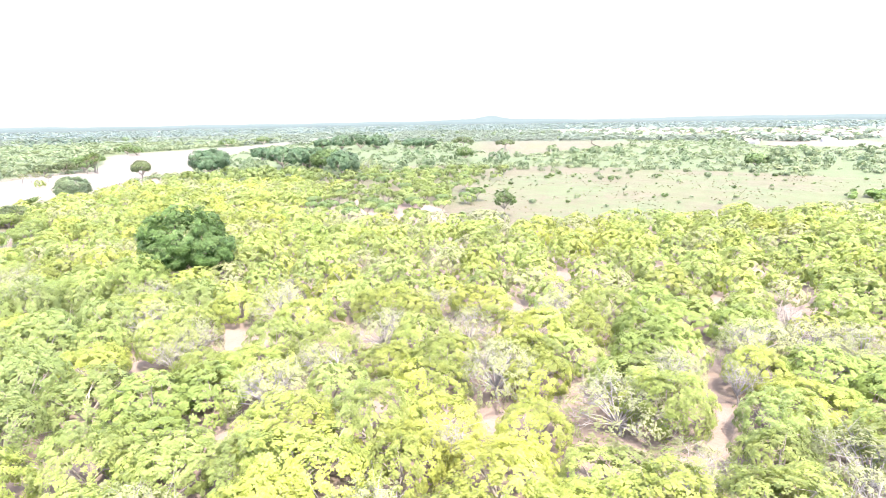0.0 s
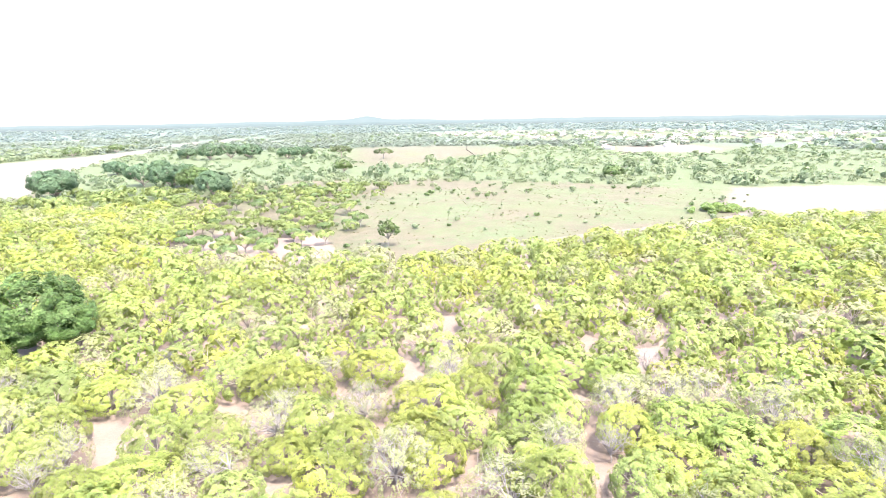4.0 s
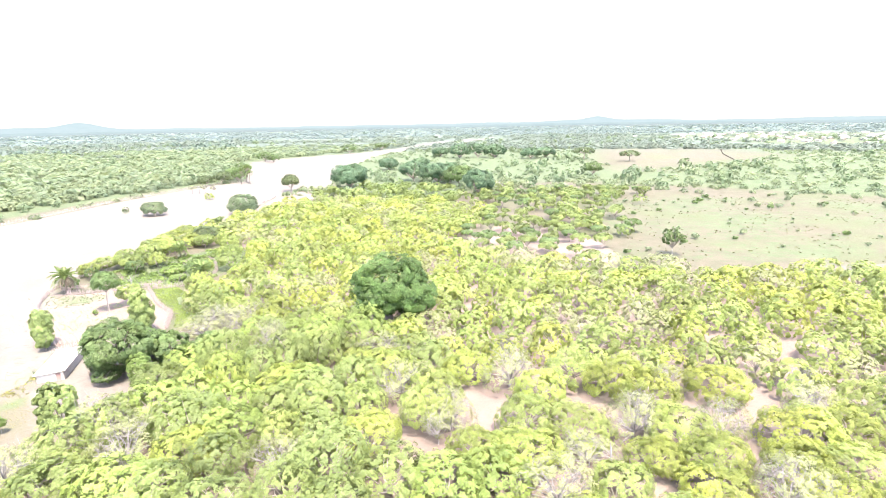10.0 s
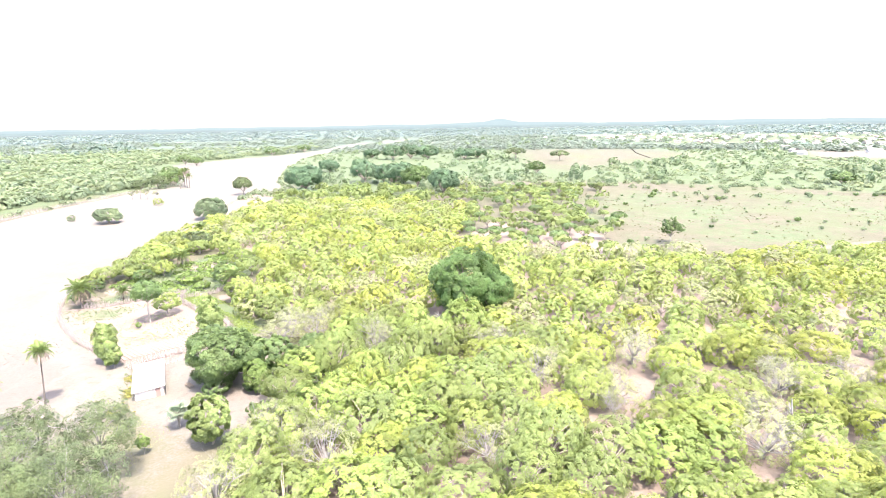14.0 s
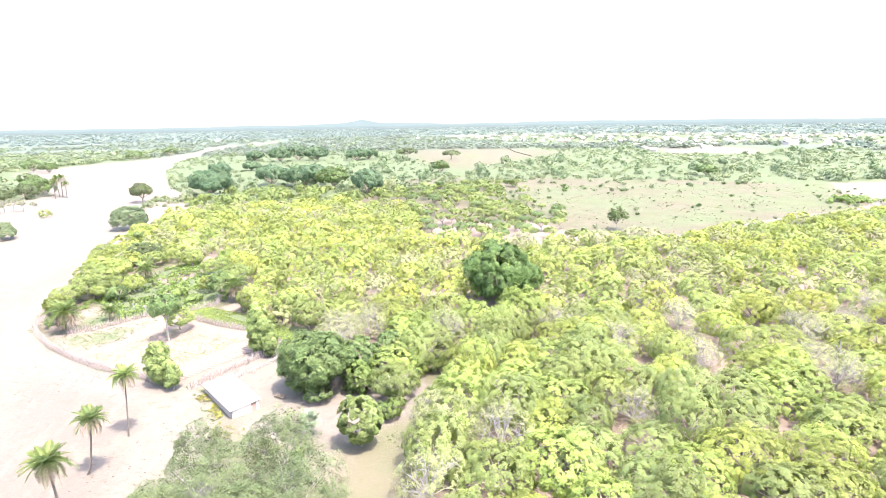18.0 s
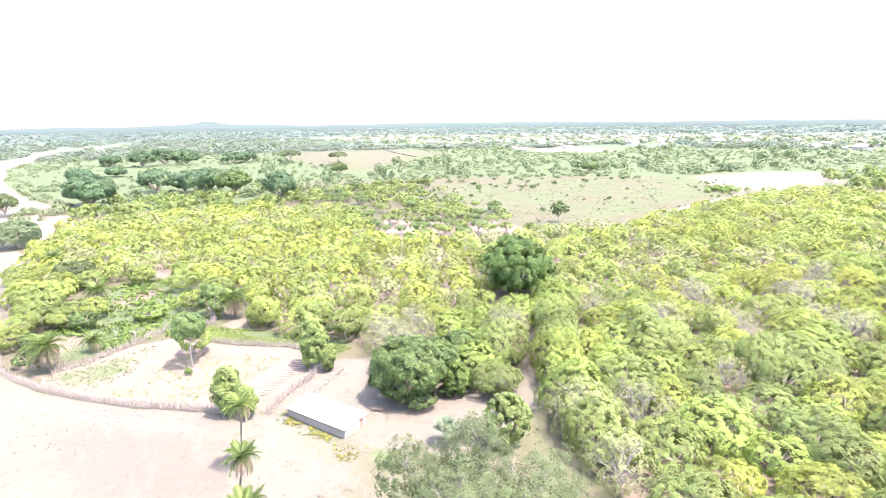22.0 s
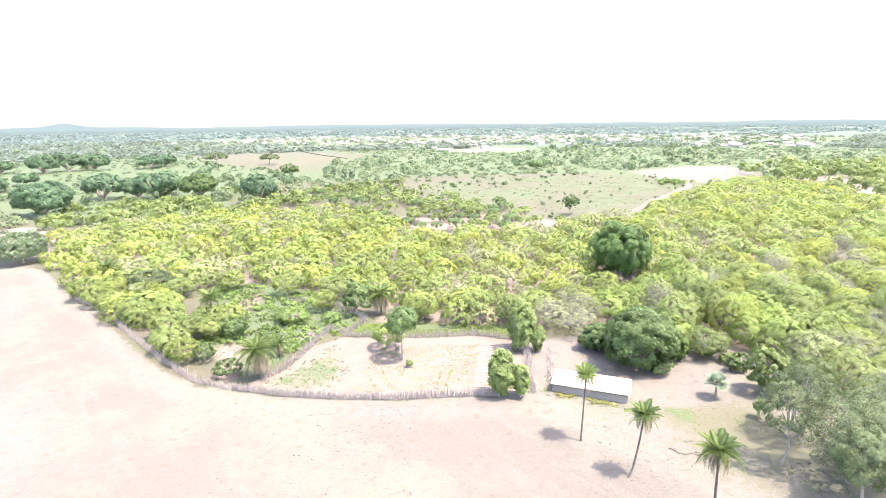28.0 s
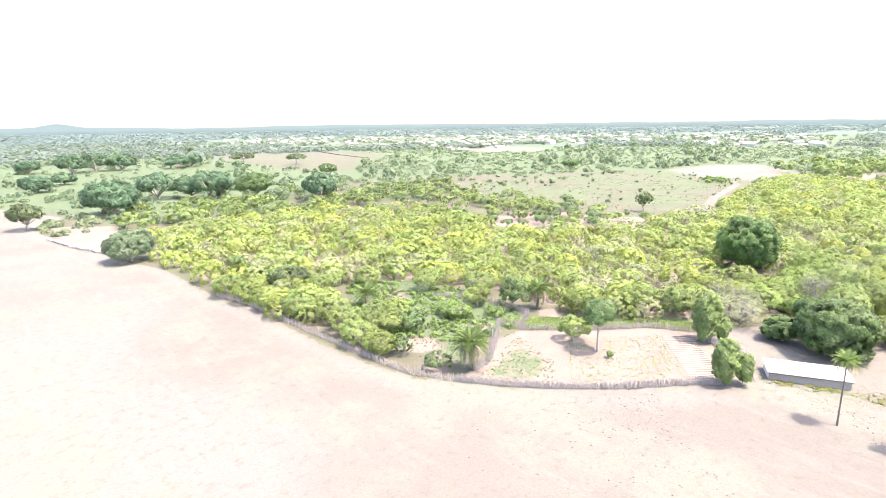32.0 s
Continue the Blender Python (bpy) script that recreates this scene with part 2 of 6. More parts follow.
def ground_mat():
    m, nt, bsdf, out = nodes_of("dry_ground")
    pos = nt.nodes.new("ShaderNodeNewGeometry").outputs["Position"]
    zone = nt.nodes.new("ShaderNodeAttribute")
    zone.attribute_name = "zone"
    sep = nt.nodes.new("ShaderNodeSeparateColor")
    nt.links.new(zone.outputs["Color"], sep.inputs[0])
    wide, mid, fine = n_noise(nt, 0.02, 4.0, 0.6, pos), n_noise(nt, 0.15, 5.0, 0.65, pos), n_noise(nt, 2.2, 5.0, 0.7, pos)
    wob = n_math(nt, "MULTIPLY", n_math(nt, "SUBTRACT", n_noise(nt, 0.35, 5.0, 0.7, pos), 0.5), 0.9)
    col = n_mix(nt, n_ramp(nt, mid, 0.35, 0.65), (0.054, 0.056, 0.040), (0.070, 0.065, 0.051))       # dry grassland
    col = n_mix(nt, n_ramp(nt, wide, 0.45, 0.65), col, (0.056, 0.067, 0.039))
    soil = n_mix(nt, n_ramp(nt, mid, 0.35, 0.7), (0.106, 0.088, 0.080), (0.121, 0.105, 0.097))         # bare reddish soil
    soil = n_mix(nt, n_ramp(nt, fine, 0.5, 0.75), soil, (0.116, 0.092, 0.080))
    tan = n_math(nt, "ADD", zone.outputs["Alpha"], n_math(nt, "MULTIPLY", n_math(nt, "SUBTRACT", wide, 0.5), 1.4))
    streak = nt.nodes.new("ShaderNodeMapping")
    streak.inputs["Scale"].default_value = (0.42, 0.07, 1)
    nt.links.new(pos, streak.inputs["Vector"])
    lines = n_noise(nt, 1.0, 4.0, 0.65, streak.outputs[0])
    sand = n_mix(nt, n_ramp(nt, tan, 0.05, 1.0), (0.097, 0.092, 0.089), (0.082, 0.075, 0.070))         # pale dry flat
    sand = n_mix(nt, n_ramp(nt, n_noise(nt, 0.05, 5.0, 0.65, pos), 0.45, 0.62, 0.0, 0.75), sand, (0.092, 0.097, 0.084))
    sand = n_mix(nt, n_ramp(nt, mid, 0.5, 0.75, 0.0, 0.7), sand, (0.095, 0.086, 0.078))
    sand = n_mix(nt, n_ramp(nt, lines, 0.48, 0.72, 0.0, 0.4), sand, (0.116, 0.108, 0.102))
    sand = n_mix(nt, n_ramp(nt, n_noise(nt, 0.6, 4.0, 0.7, pos), 0.5, 0.74, 0.0, 0.75), sand, (0.069, 0.061, 0.056))
    grass = n_mix(nt, n_ramp(nt, mid, 0.3, 0.7), (0.045, 0.069, 0.035), (0.061, 0.078, 0.047))
    for chan, colour in ((2, soil), (1, grass), (0, sand)):
        edge = n_ramp(nt, n_math(nt, "ADD", sep.outputs[chan], wob), 0.42, 0.62)
        col = n_mix(nt, edge, col, colour)
    col = n_mix(nt, n_ramp(nt, fine, 0.25, 0.8, 0.0, 0.45), col, n_mix(nt, 1.0, col, (0.62, 0.58, 0.55), "MULTIPLY"))
    lawn = nt.nodes.new("ShaderNodeAttribute")
    lawn.attribute_name = "lawn"
    cover = nt.nodes.new("ShaderNodeSeparateColor")
    nt.links.new(lawn.outputs["Color"], cover.inputs[0])
    speck = n_math(nt, "MULTIPLY", n_math(nt, "SUBTRACT", fine, 0.5), 1.1)
    thin = n_ramp(nt, n_math(nt, "ADD", n_math(nt, "ADD", cover.outputs[0], wob), speck), 0.35, 0.95, 0.0, 0.8)
    thin = n_math(nt, "MULTIPLY", thin, n_ramp(nt, cover.outputs[0], 0.02, 0.3))
    col = n_mix(nt, thin, col, n_mix(nt, n_ramp(nt, mid, 0.4, 0.65), (0.068, 0.067, 0.046), (0.059, 0.066, 0.040)))
    lush = n_math(nt, "MULTIPLY", n_ramp(nt, n_math(nt, "ADD", cover.outputs[1], wob), 0.3, 0.9, 0.0, 0.85), n_ramp(nt, cover.outputs[1], 0.02, 0.3))
    col = n_mix(nt, lush, col, (0.050, 0.073, 0.037))
    # haze painted into the colour: far ground turns blue-green
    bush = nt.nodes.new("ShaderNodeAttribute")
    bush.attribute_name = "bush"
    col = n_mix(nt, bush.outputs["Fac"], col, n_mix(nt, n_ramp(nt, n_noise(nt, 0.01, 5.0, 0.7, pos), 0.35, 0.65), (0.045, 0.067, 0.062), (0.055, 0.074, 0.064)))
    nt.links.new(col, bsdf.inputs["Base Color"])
    bsdf.inputs["Roughness"].default_value = 0.95
    bsdf.inputs["Specular IOR Level"].default_value = 0.15
    n_bump(nt, bsdf, fine, 0.8, 0.14)
    return m


M_GROUND = ground_mat()


def haze_glow_mat(name, ca, cb):
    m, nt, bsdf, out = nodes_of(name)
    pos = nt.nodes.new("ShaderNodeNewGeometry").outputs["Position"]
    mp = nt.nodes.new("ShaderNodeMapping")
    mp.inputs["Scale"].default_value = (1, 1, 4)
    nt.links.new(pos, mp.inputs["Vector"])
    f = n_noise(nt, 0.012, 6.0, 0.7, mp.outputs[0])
    # the hills emit a pale blue-grey that stands in for distance haze
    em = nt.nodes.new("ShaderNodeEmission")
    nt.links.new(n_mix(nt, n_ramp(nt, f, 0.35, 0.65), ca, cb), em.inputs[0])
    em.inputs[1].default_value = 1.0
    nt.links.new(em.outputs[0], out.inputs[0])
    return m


M_RIDGE = haze_glow_mat("distant_ridge_glow", (0.056, 0.080, 0.094), (0.060, 0.084, 0.098))
M_RIDGE_MID = haze_glow_mat("middle_ridge_glow", (0.048, 0.071, 0.083), (0.055, 0.078, 0.088))
M_RIDGE_NEAR = haze_glow_mat("nearer_ridge_glow", (0.045, 0.064, 0.075), (0.058, 0.076, 0.084))

# ---- plan: the lie of the land ----


def smooth(a, lo, hi):
    k = np.clip((np.asarray(a, float) - lo) / (hi - lo), 0, 1)
    return k * k * (3 - 2 * k)


def ground_z(x, y):
    """Height of the land: a flat pale plain to the west, a gentle rise to the orchard."""
    x, y = np.asarray(x, float), np.asarray(y, float)
    z = 3.0 * smooth(x, -110, 20) * (1 - 0.5 * smooth(y, 135, 215)) * (1 - smooth(y, 350, 900) * 0.6)
    z = z - 0.5 * np.exp(-((x + 121) / 20) ** 2 - ((y - 82) / 22) ** 2)      # the yard lies a little lower
    return z + 0.12 * np.sin(x * 0.21 + 1.3) * np.sin(y * 0.17) * smooth(x, -150, -90)


def inside(poly, x, y):
    x, y = np.asarray(x, float), np.asarray(y, float)
    hit = np.zeros(np.broadcast(x, y).shape, bool)
    for (x0, y0), (x1, y1) in zip(poly, poly[1:] + poly[:1]):
        cross = (y0 > y) != (y1 > y)
        hit ^= cross & (x < (x1 - x0) * (y - y0) / (y1 - y0 + 1e-9) + x0)
    return hit


def edge_dist(poly, x, y, closed=True):
    """Distance to a line of points."""
    x, y = np.asarray(x, float), np.asarray(y, float)
    d = np.full(np.broadcast(x, y).shape, 1e9)
    for (x0, y0), (x1, y1) in zip(poly, poly[1:] + (poly[:1] if closed else [])):
        dx, dy = x1 - x0, y1 - y0
        k = np.clip(((x - x0) * dx + (y - y0) * dy) / (dx * dx + dy * dy + 1e-9), 0, 1)
        d = np.minimum(d, np.hypot(x - x0 - k * dx, y - y0 - k * dy))
    return d


def soft_in(poly, x, y, w=3.0):
    d = edge_dist(poly, x, y)
    return 0.5 + np.where(inside(poly, x, y), 1, -1) * np.clip(d / w, 0, 1) * 0.5


def patchy(x, y, scale, seed):
    """A soft random field between 0 and 1."""
    return 0.5 + 0.25 * (np.sin(x / scale + seed) + np.sin(y / scale * 1.3 + seed * 2.1 + 1.7 * np.sin(x / scale * 0.6))) * (0.7 + 0.3 * np.sin((x + y) / scale * 2.3 + seed))


SAND = [(-130, -60), (-130, 40), (-125, 62), (-128, 78), (-133, 92), (-141, 99), (-158, 113), (-172, 130), (-177, 148), (-179, 170), (-179, 197), (-183, 214), (-184, 257),
        (-190, 274), (-194, 297), (-203, 345), (-207, 380), (-190, 408), (-215, 480), (-242, 594), (-270, 800), (-260, 1000), (-230, 1250), (-100, 1500), (-180, 1600),
        (-300, 1300), (-290, 1080), (-325, 880), (-400, 730), (-410, 680), (-284, 445), (-297, 400), (-302, 320), (-298, 238), (-330, 100), (-420, -60)]
YARD = [(-127, 96), (-117, 112), (-104, 106), (-86, 92), (-88, 72), (-98, 50), (-130, 36), (-134, 78)]
PLOT = [(-140, 101), (-151, 109), (-165, 124), (-170, 132), (-158, 134), (-150, 140), (-142, 140), (-130, 128), (-120, 121), (-114, 111), (-120, 100), (-128, 94)]
GARDEN = [(-168, 136), (-158, 136), (-150, 142), (-141, 142), (-131, 147), (-128, 168), (-135, 190), (-150, 200), (-160, 182), (-168, 160)]
ORCHARD = [(-70, -30), (-98, 40), (-96, 56), (-91, 72), (-80, 88), (-76, 96), (-90, 103), (-104, 112), (-116, 124), (-122, 134), (-124, 150), (-124, 170), (-136, 194), (-158, 204), (-170, 186),
           (-174, 160), (-178, 200), (-180, 250), (-184, 272), (-172, 318), (-138, 328), (-88, 320), (-54, 300), (-52, 250), (-60, 214), (-40, 184), (-8, 172), (30, 165),
           (97, 180), (181, 195), (215, 190), (330, 150), (330, -40)]
CLEARING = [(-60, 212), (-38, 186), (-14, 176), (4, 186), (0, 214), (-10, 235), (-40, 256)]
FIELD = [(2, 190), (30, 178), (97, 194), (181, 210), (236, 262), (237, 300), (144, 346), (60, 368), (0, 330), (-8, 260)]
PATCH = [(252, 306), (193, 240), (207, 200), (305, 201), (378, 261), (333, 292)]
MEADOW = [(-186, 410), (-180, 365), (-90, 345), (-60, 400), (60, 520), (20, 800), (-220, 900), (-240, 640)]
FAR_FIELD = [(20, 560), (60, 520), (190, 650), (280, 740), (240, 960), (60, 940)]
TOWN_DUST = [(120, 1480), (330, 1650), (560, 1780), (1000, 1600), (1400, 900), (1500, 380), (820, 300), (700, 400), (900, 620), (640, 880), (430, 960), (300, 1400)]
TOWN_DUST2 = [(360, 640), (470, 570), (560, 640), (620, 880), (480, 900)]
TAN_FIELD = [(-203, 345), (-194, 297), (-184, 282), (-172, 322), (-176, 360), (-200, 382)]
FAR_PATCH = [(-760, 735), (-620, 690), (-600, 730), (-700, 780)]
WEEDS = [(-169, 131), (-158, 118), (-150, 124), (-145, 138), (-156, 134)]
THICKET = [(150, 95), (200, 125), (232, 178), (300, 215), (430, 225), (430, 40), (200, 50)]
PATH_LINE = [(37, 174), (97, 192), (171, 207), (200, 220)]
BACK_GRASS = [(-143, 142), (-130, 129.5), (-119.5, 122), (-113, 112.5), (-109, 113.5), (-116, 125), (-125, 135), (-138, 146)]
FRONT_GRASS = [(-129, 88), (-123, 79), (-117, 71), (-115, 64)]
LANE = [(-60, 112), (-72, 99), (-84, 84), (-94, 66), (-101, 50)]



def build_ground():
    def ticks(a, b, step, end0, end1):
        t = list(np.arange(a, b + 0.1, step))
        s, v = step, a
        while v > end0:
            s *= 1.13
            v -= s
            t.insert(0, max(v, end0))
        s, v = step, t[-1]
        while v < end1:
            s *= 1.13
            v += s
            t.append(min(v, end1))
        return np.array(t)

    xs, ys = ticks(-330, 340, 2.4, -4990, 4990), ticks(-30, 430, 2.4, -4990, 4990)
    X, Y = np.meshgrid(xs, ys)
    x, y = X.ravel(), Y.ravel()
    V = np.stack([x, y, ground_z(x, y)], 1)
    nx, ny = len(xs), len(ys)
    i = np.arange(nx * ny).reshape(ny, nx)
    Q = np.stack([i[:-1, :-1], i[:-1, 1:], i[1:, 1:], i[1:, :-1]], -1).reshape(-1, 4)
    me = mesh_np("ground", V, Q, [M_GROUND], smooth_faces=True)
    sand = np.maximum.reduce([soft_in(SAND, x, y, 2.5), soft_in(PATCH, x, y, 16) * 0.75, soft_in(TOWN_DUST, x, y, 40) * 0.4, soft_in(TOWN_DUST2, x, y, 30) * 0.6, soft_in(FAR_PATCH, x, y, 20),
                              np.clip(1.25 - edge_dist(PATH_LINE, x, y, False) / 3.4, 0, 1), (0.3 + 0.4 * smooth(y, 66, 84)) * np.clip(1.2 - edge_dist(LANE, x, y, False) / 2.2, 0, 1),
                              0.95 * soft_in(YARD, x, y, 4), np.clip(1.5 - edge_dist([(-172, 133), (-158, 115), (-151, 108), (-140, 99.5), (-133, 94), (-128.5, 88)], x, y, False) / 3.0, 0, 0.9)])
    dirt = np.maximum.reduce([soft_in(ORCHARD, x, y, 4) * 0.8 * smooth(y, -4, 14), soft_in(PLOT, x, y, 1.5), soft_in(CLEARING, x, y, 5), soft_in(TAN_FIELD, x, y, 3) * 0.85, soft_in(FAR_FIELD, x, y, 40) * 0.42, soft_in(GARDEN, x, y, 3) * 0.5])
    grass = np.maximum.reduce([soft_in(MEADOW, x, y, 25) * 0.9, soft_in(GARDEN, x, y, 3) * 0.75, smooth(np.hypot(x + 100, y), 380, 480) * 0.72, soft_in(FIELD, x, y, 12) * (0.36 + 0.24 * patchy(x, y, 13, 3.0)),
                               smooth(-x, 300, 330) * 0.7, 0.75 * np.exp(-((x + 112) ** 2 + (y - 118) ** 2) / 60),
                               0.8 * np.exp(-((x + 90) ** 2 + (y - 60) ** 2) / 80), 0.85 * (1 - smooth(y, 66, 84)) * np.clip(1.3 - edge_dist(LANE, x, y, False) / 5.0, 0, 1)])
    for px, py, r in ((-164, 149, 5), (-168, 139, 4), (-151, 176, 4.5), (-146, 183, 4), (-168, 186, 4), (-128, 142, 4), (-147, 147, 2.5)):
        k = np.exp(-((x - px) ** 2 + (y - py) ** 2) / (r * r))
        dirt, grass = np.maximum(dirt, k), grass * (1 - k)
    yard = soft_in(YARD, x, y, 4)
    south = yard * (1 - smooth(y, 66, 80))
    thin = np.clip(0.72 * south + 0.6 * np.clip(1.3 - edge_dist(LANE, x, y, False) / 6.0, 0, 1) * (1 - smooth(y, 66, 80)) + 0.55 * yard * np.clip(1.35 - edge_dist(FRONT_GRASS, x, y, False) / 5.0, 0, 1) + 0.4 * np.exp(-((x + 119) ** 2 + (y - 106) ** 2) / 14) + 0.26 * np.exp(-((x + 203) / 13) ** 2 - ((y - 142) / 15) ** 2), 0, 1)
    green = np.exp(-((x + 118.5) ** 2 + (y - 73.8) ** 2) / 9) + 0.5 * np.exp(-((x + 113) ** 2 + (y - 66) ** 2) / 16)
    grass = grass * (1 - 0.9 * np.maximum(0.65 * soft_in(FAR_FIELD, x, y, 40), soft_in(TAN_FIELD, x, y, 3)))
    weeds = soft_in(WEEDS, x, y, 3)
    grass = np.maximum(grass, 0.56 * weeds)
    back = soft_in(BACK_GRASS, x, y, 2)
    grass, dirt, sand = np.maximum(grass, 0.85 * back), dirt * (1 - 0.6 * back), sand * (1 - 0.9 * back)
    swept = np.exp(-((x + 117) ** 2 + (y - 98) ** 2) / 70)
    sand = np.maximum(sand, 1.25 * swept)
    tan = np.maximum.reduce([smooth(x + 5 * np.sin(y / 13), -216, -192) * (1 - smooth(y, 235, 300)), 0.8 * smooth(y, 300, 330), 0.65 * smooth(y, 170, 250)])
    tan = np.clip(tan - 0.9 * np.exp(-((edge_dist(SAND, x, y) - 2.5) / 2.2) ** 2), 0, 1)
    tan = tan * (0.8 - 0.7 * soft_in(YARD, x, y, 6)) * (1 - swept)
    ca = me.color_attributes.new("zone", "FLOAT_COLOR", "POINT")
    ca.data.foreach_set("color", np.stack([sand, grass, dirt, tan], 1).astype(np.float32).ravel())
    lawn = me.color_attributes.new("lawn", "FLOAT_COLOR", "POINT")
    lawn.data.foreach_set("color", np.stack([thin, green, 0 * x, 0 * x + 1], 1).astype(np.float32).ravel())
    # weight of the painted haze tint, growing with distance
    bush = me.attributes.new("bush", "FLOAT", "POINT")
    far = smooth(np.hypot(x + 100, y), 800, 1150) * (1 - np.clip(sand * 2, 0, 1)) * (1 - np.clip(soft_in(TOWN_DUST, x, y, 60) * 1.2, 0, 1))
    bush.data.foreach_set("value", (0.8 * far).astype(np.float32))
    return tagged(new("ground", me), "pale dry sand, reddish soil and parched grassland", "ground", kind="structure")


# ---- mesh tools ----


def mesh_np(name, V, Q, mats, smooth_faces=False, midx=None):
    """A mesh from arrays: V of (n, 3), Q of (m, 4) or (m, 3)."""
    me = bpy.data.meshes.new(name)
    V, Q = np.asarray(V, np.float32), np.asarray(Q, np.int32)
    k = Q.shape[1]
    me.vertices.add(len(V))
    me.vertices.foreach_set("co", V.ravel())
    me.loops.add(Q.size)
    me.loops.foreach_set("vertex_index", Q.ravel())
    me.polygons.add(len(Q))
    me.polygons.foreach_set("loop_start", np.arange(0, Q.size, k, dtype=np.int32))
    if midx is not None:
        me.polygons.foreach_set("material_index", np.asarray(midx, np.int32))
    me.polygons.foreach_set("use_smooth", np.full(len(Q), smooth_faces))
    for m in mats:
        me.materials.append(m)
    me.update(calc_edges=True)
    return me


def join_np(parts):
    Vs, Qs, n = [], [], 0
    for V, Q in parts:
        Vs.append(V)
        Qs.append(Q + n)
        n += len(V)
    return np.concatenate(Vs), np.concatenate(Qs)


def part(name, me, parent, label=""):
    ob = new(name, me)
    ob.parent = parent
    return tagged(ob, label)


def thing(name, loc, label, category, group="", rot=0.0, s=1.0):
    e = new(name)
    e.empty_display_size = 0.3
    e.matrix_basis = pose(loc[0], loc[1], loc[2], 0, 0, rot) @ Matrix.Diagonal((s, s, s, 1))
    return tagged(e, label, category, group)


def unit(v):
    return v / np.maximum(np.linalg.norm(v, axis=-1, keepdims=True), 1e-9)


def leaf_quads(rng, C, N, size, ratio=0.55, spread=0.3, droop=0.12):
    """One pointed leaf spray at each C, facing roughly along N."""
    n = len(C)
    N = unit(N + spread * rng.normal(size=(n, 3)))
    A = unit(np.cross(N, rng.normal(size=(n, 3))))
    B = np.cross(N, A)
    s = (size * rng.uniform(0.65, 1.35, n))[:, None]
    w = s * ratio
    p0 = C - A * s * 0.45 + B * w * 0.5 - N * s * 0.1
    p1 = C - A * s * 0.45 - B * w * 0.5 - N * s * 0.1
    p2 = C + A * s * 0.55 - N * s * droop
    return np.stack([p0, p1, p2], 1).reshape(-1, 3), np.arange(3 * n).reshape(n, 3)


def tube(P, R, k=5):
    """A tapered round limb along the points P with radii R."""
    P = np.asarray(P, float)
    T = unit(np.gradient(P, axis=0))
    ref = np.array([0.31, 0.95, 0.07]) if abs(T[0][2]) > 0.5 else np.array([0.0, 0.1, 1.0])
    A = unit(np.cross(T, ref))
    B = np.cross(T, A)
    a = np.arange(k) * 2 * np.pi / k
    V = (P[:, None] + np.asarray(R)[:, None, None] * (np.cos(a)[None, :, None] * A[:, None] + np.sin(a)[None, :, None] * B[:, None])).reshape(-1, 3)
    i = np.arange(len(P) * k).reshape(len(P), k)
    Q = np.stack([i[:-1], np.roll(i[:-1], -1, 1), np.roll(i[1:], -1, 1), i[1:]], -1).reshape(-1, 4)
    return V, Q


def crown_lobes(rng, rx, rz, z0, n, under=0.25, uneven=0.2, bulges=9):
    """Centres of leaf rosettes over a crown rx wide made of several merging domes, its middle at z0, rz high; some hang below."""
    u = rng.uniform(-under, 1, n)
    a = np.arange(n) * 2.39996 + rng.uniform(0, 0.8, n)
    r = np.sqrt(np.clip(1 - u * u, 0, 1))
    D = np.stack([r * np.cos(a), r * np.sin(a), u], 1)
    # the merging domes
    bu = rng.uniform(-0.95 * under, 0.95, bulges)
    ba = np.arange(bulges) * 2.39996 + rng.uniform(0, 6.28) + rng.normal(size=bulges) * 0.35
    br = np.sqrt(1 - bu * bu)
    B = np.stack([br * np.cos(ba), br * np.sin(ba), bu], 1) * rng.uniform(0.36, 0.54, bulges)[:, None]
    R = rng.uniform(0.46, 0.58, bulges)
    dot = D @ B.T
    disc = R ** 2 - (B * B).sum(1) + dot ** 2
    reach = np.where(disc > 0, dot + np.sqrt(np.maximum(disc, 0)), 0)
    best = reach.argmax(1)
    k = np.maximum(reach.max(1), 0.76)
    k = k / np.percentile(k, 96)
    P = D * k[:, None]
    N = np.where((reach.max(1) > 0.76)[:, None], unit(P - B[best]), D)
    P = P * (1 + 0.5 * uneven * rng.normal(size=n).clip(-1.5, 1.2))[:, None]
    C = P * np.array([rx, rx, rz])
    C[:, 2] += z0
    return C, unit(N / np.array([rx, rx, rz]))


def crown(rng, rx, rz, z0, lobes, per, leaf, lobe_r, under=0.25, uneven=0.12, ratio=0.92, spread=0.18, up=0.35, clump=0.28, bulges=9, flat=0.55):
    C, D = crown_lobes(rng, rx, rz, z0, lobes, under, uneven, bulges)
    r = lobe_r * rng.uniform(0.65, 1.3, lobes)
    S = unit(rng.normal(size=(lobes, per, 3)) + 0.9 * D[:, None] + np.array([0, 0, 0.35]))
    O = S * r[:, None, None] * rng.uniform(0.55, 1.05, (lobes, per, 1))
    O = O - flat * (O * D[:, None]).sum(-1, keepdims=True) * D[:, None]
    P = C[:, None] + O
    N = unit(clump * S + (1.35 - clump) * D[:, None] + np.array([0, 0, up]))
    V, Q = leaf_quads(rng, P.reshape(-1, 3), N.reshape(-1, 3), leaf, ratio, spread)
    return (V, Q), C


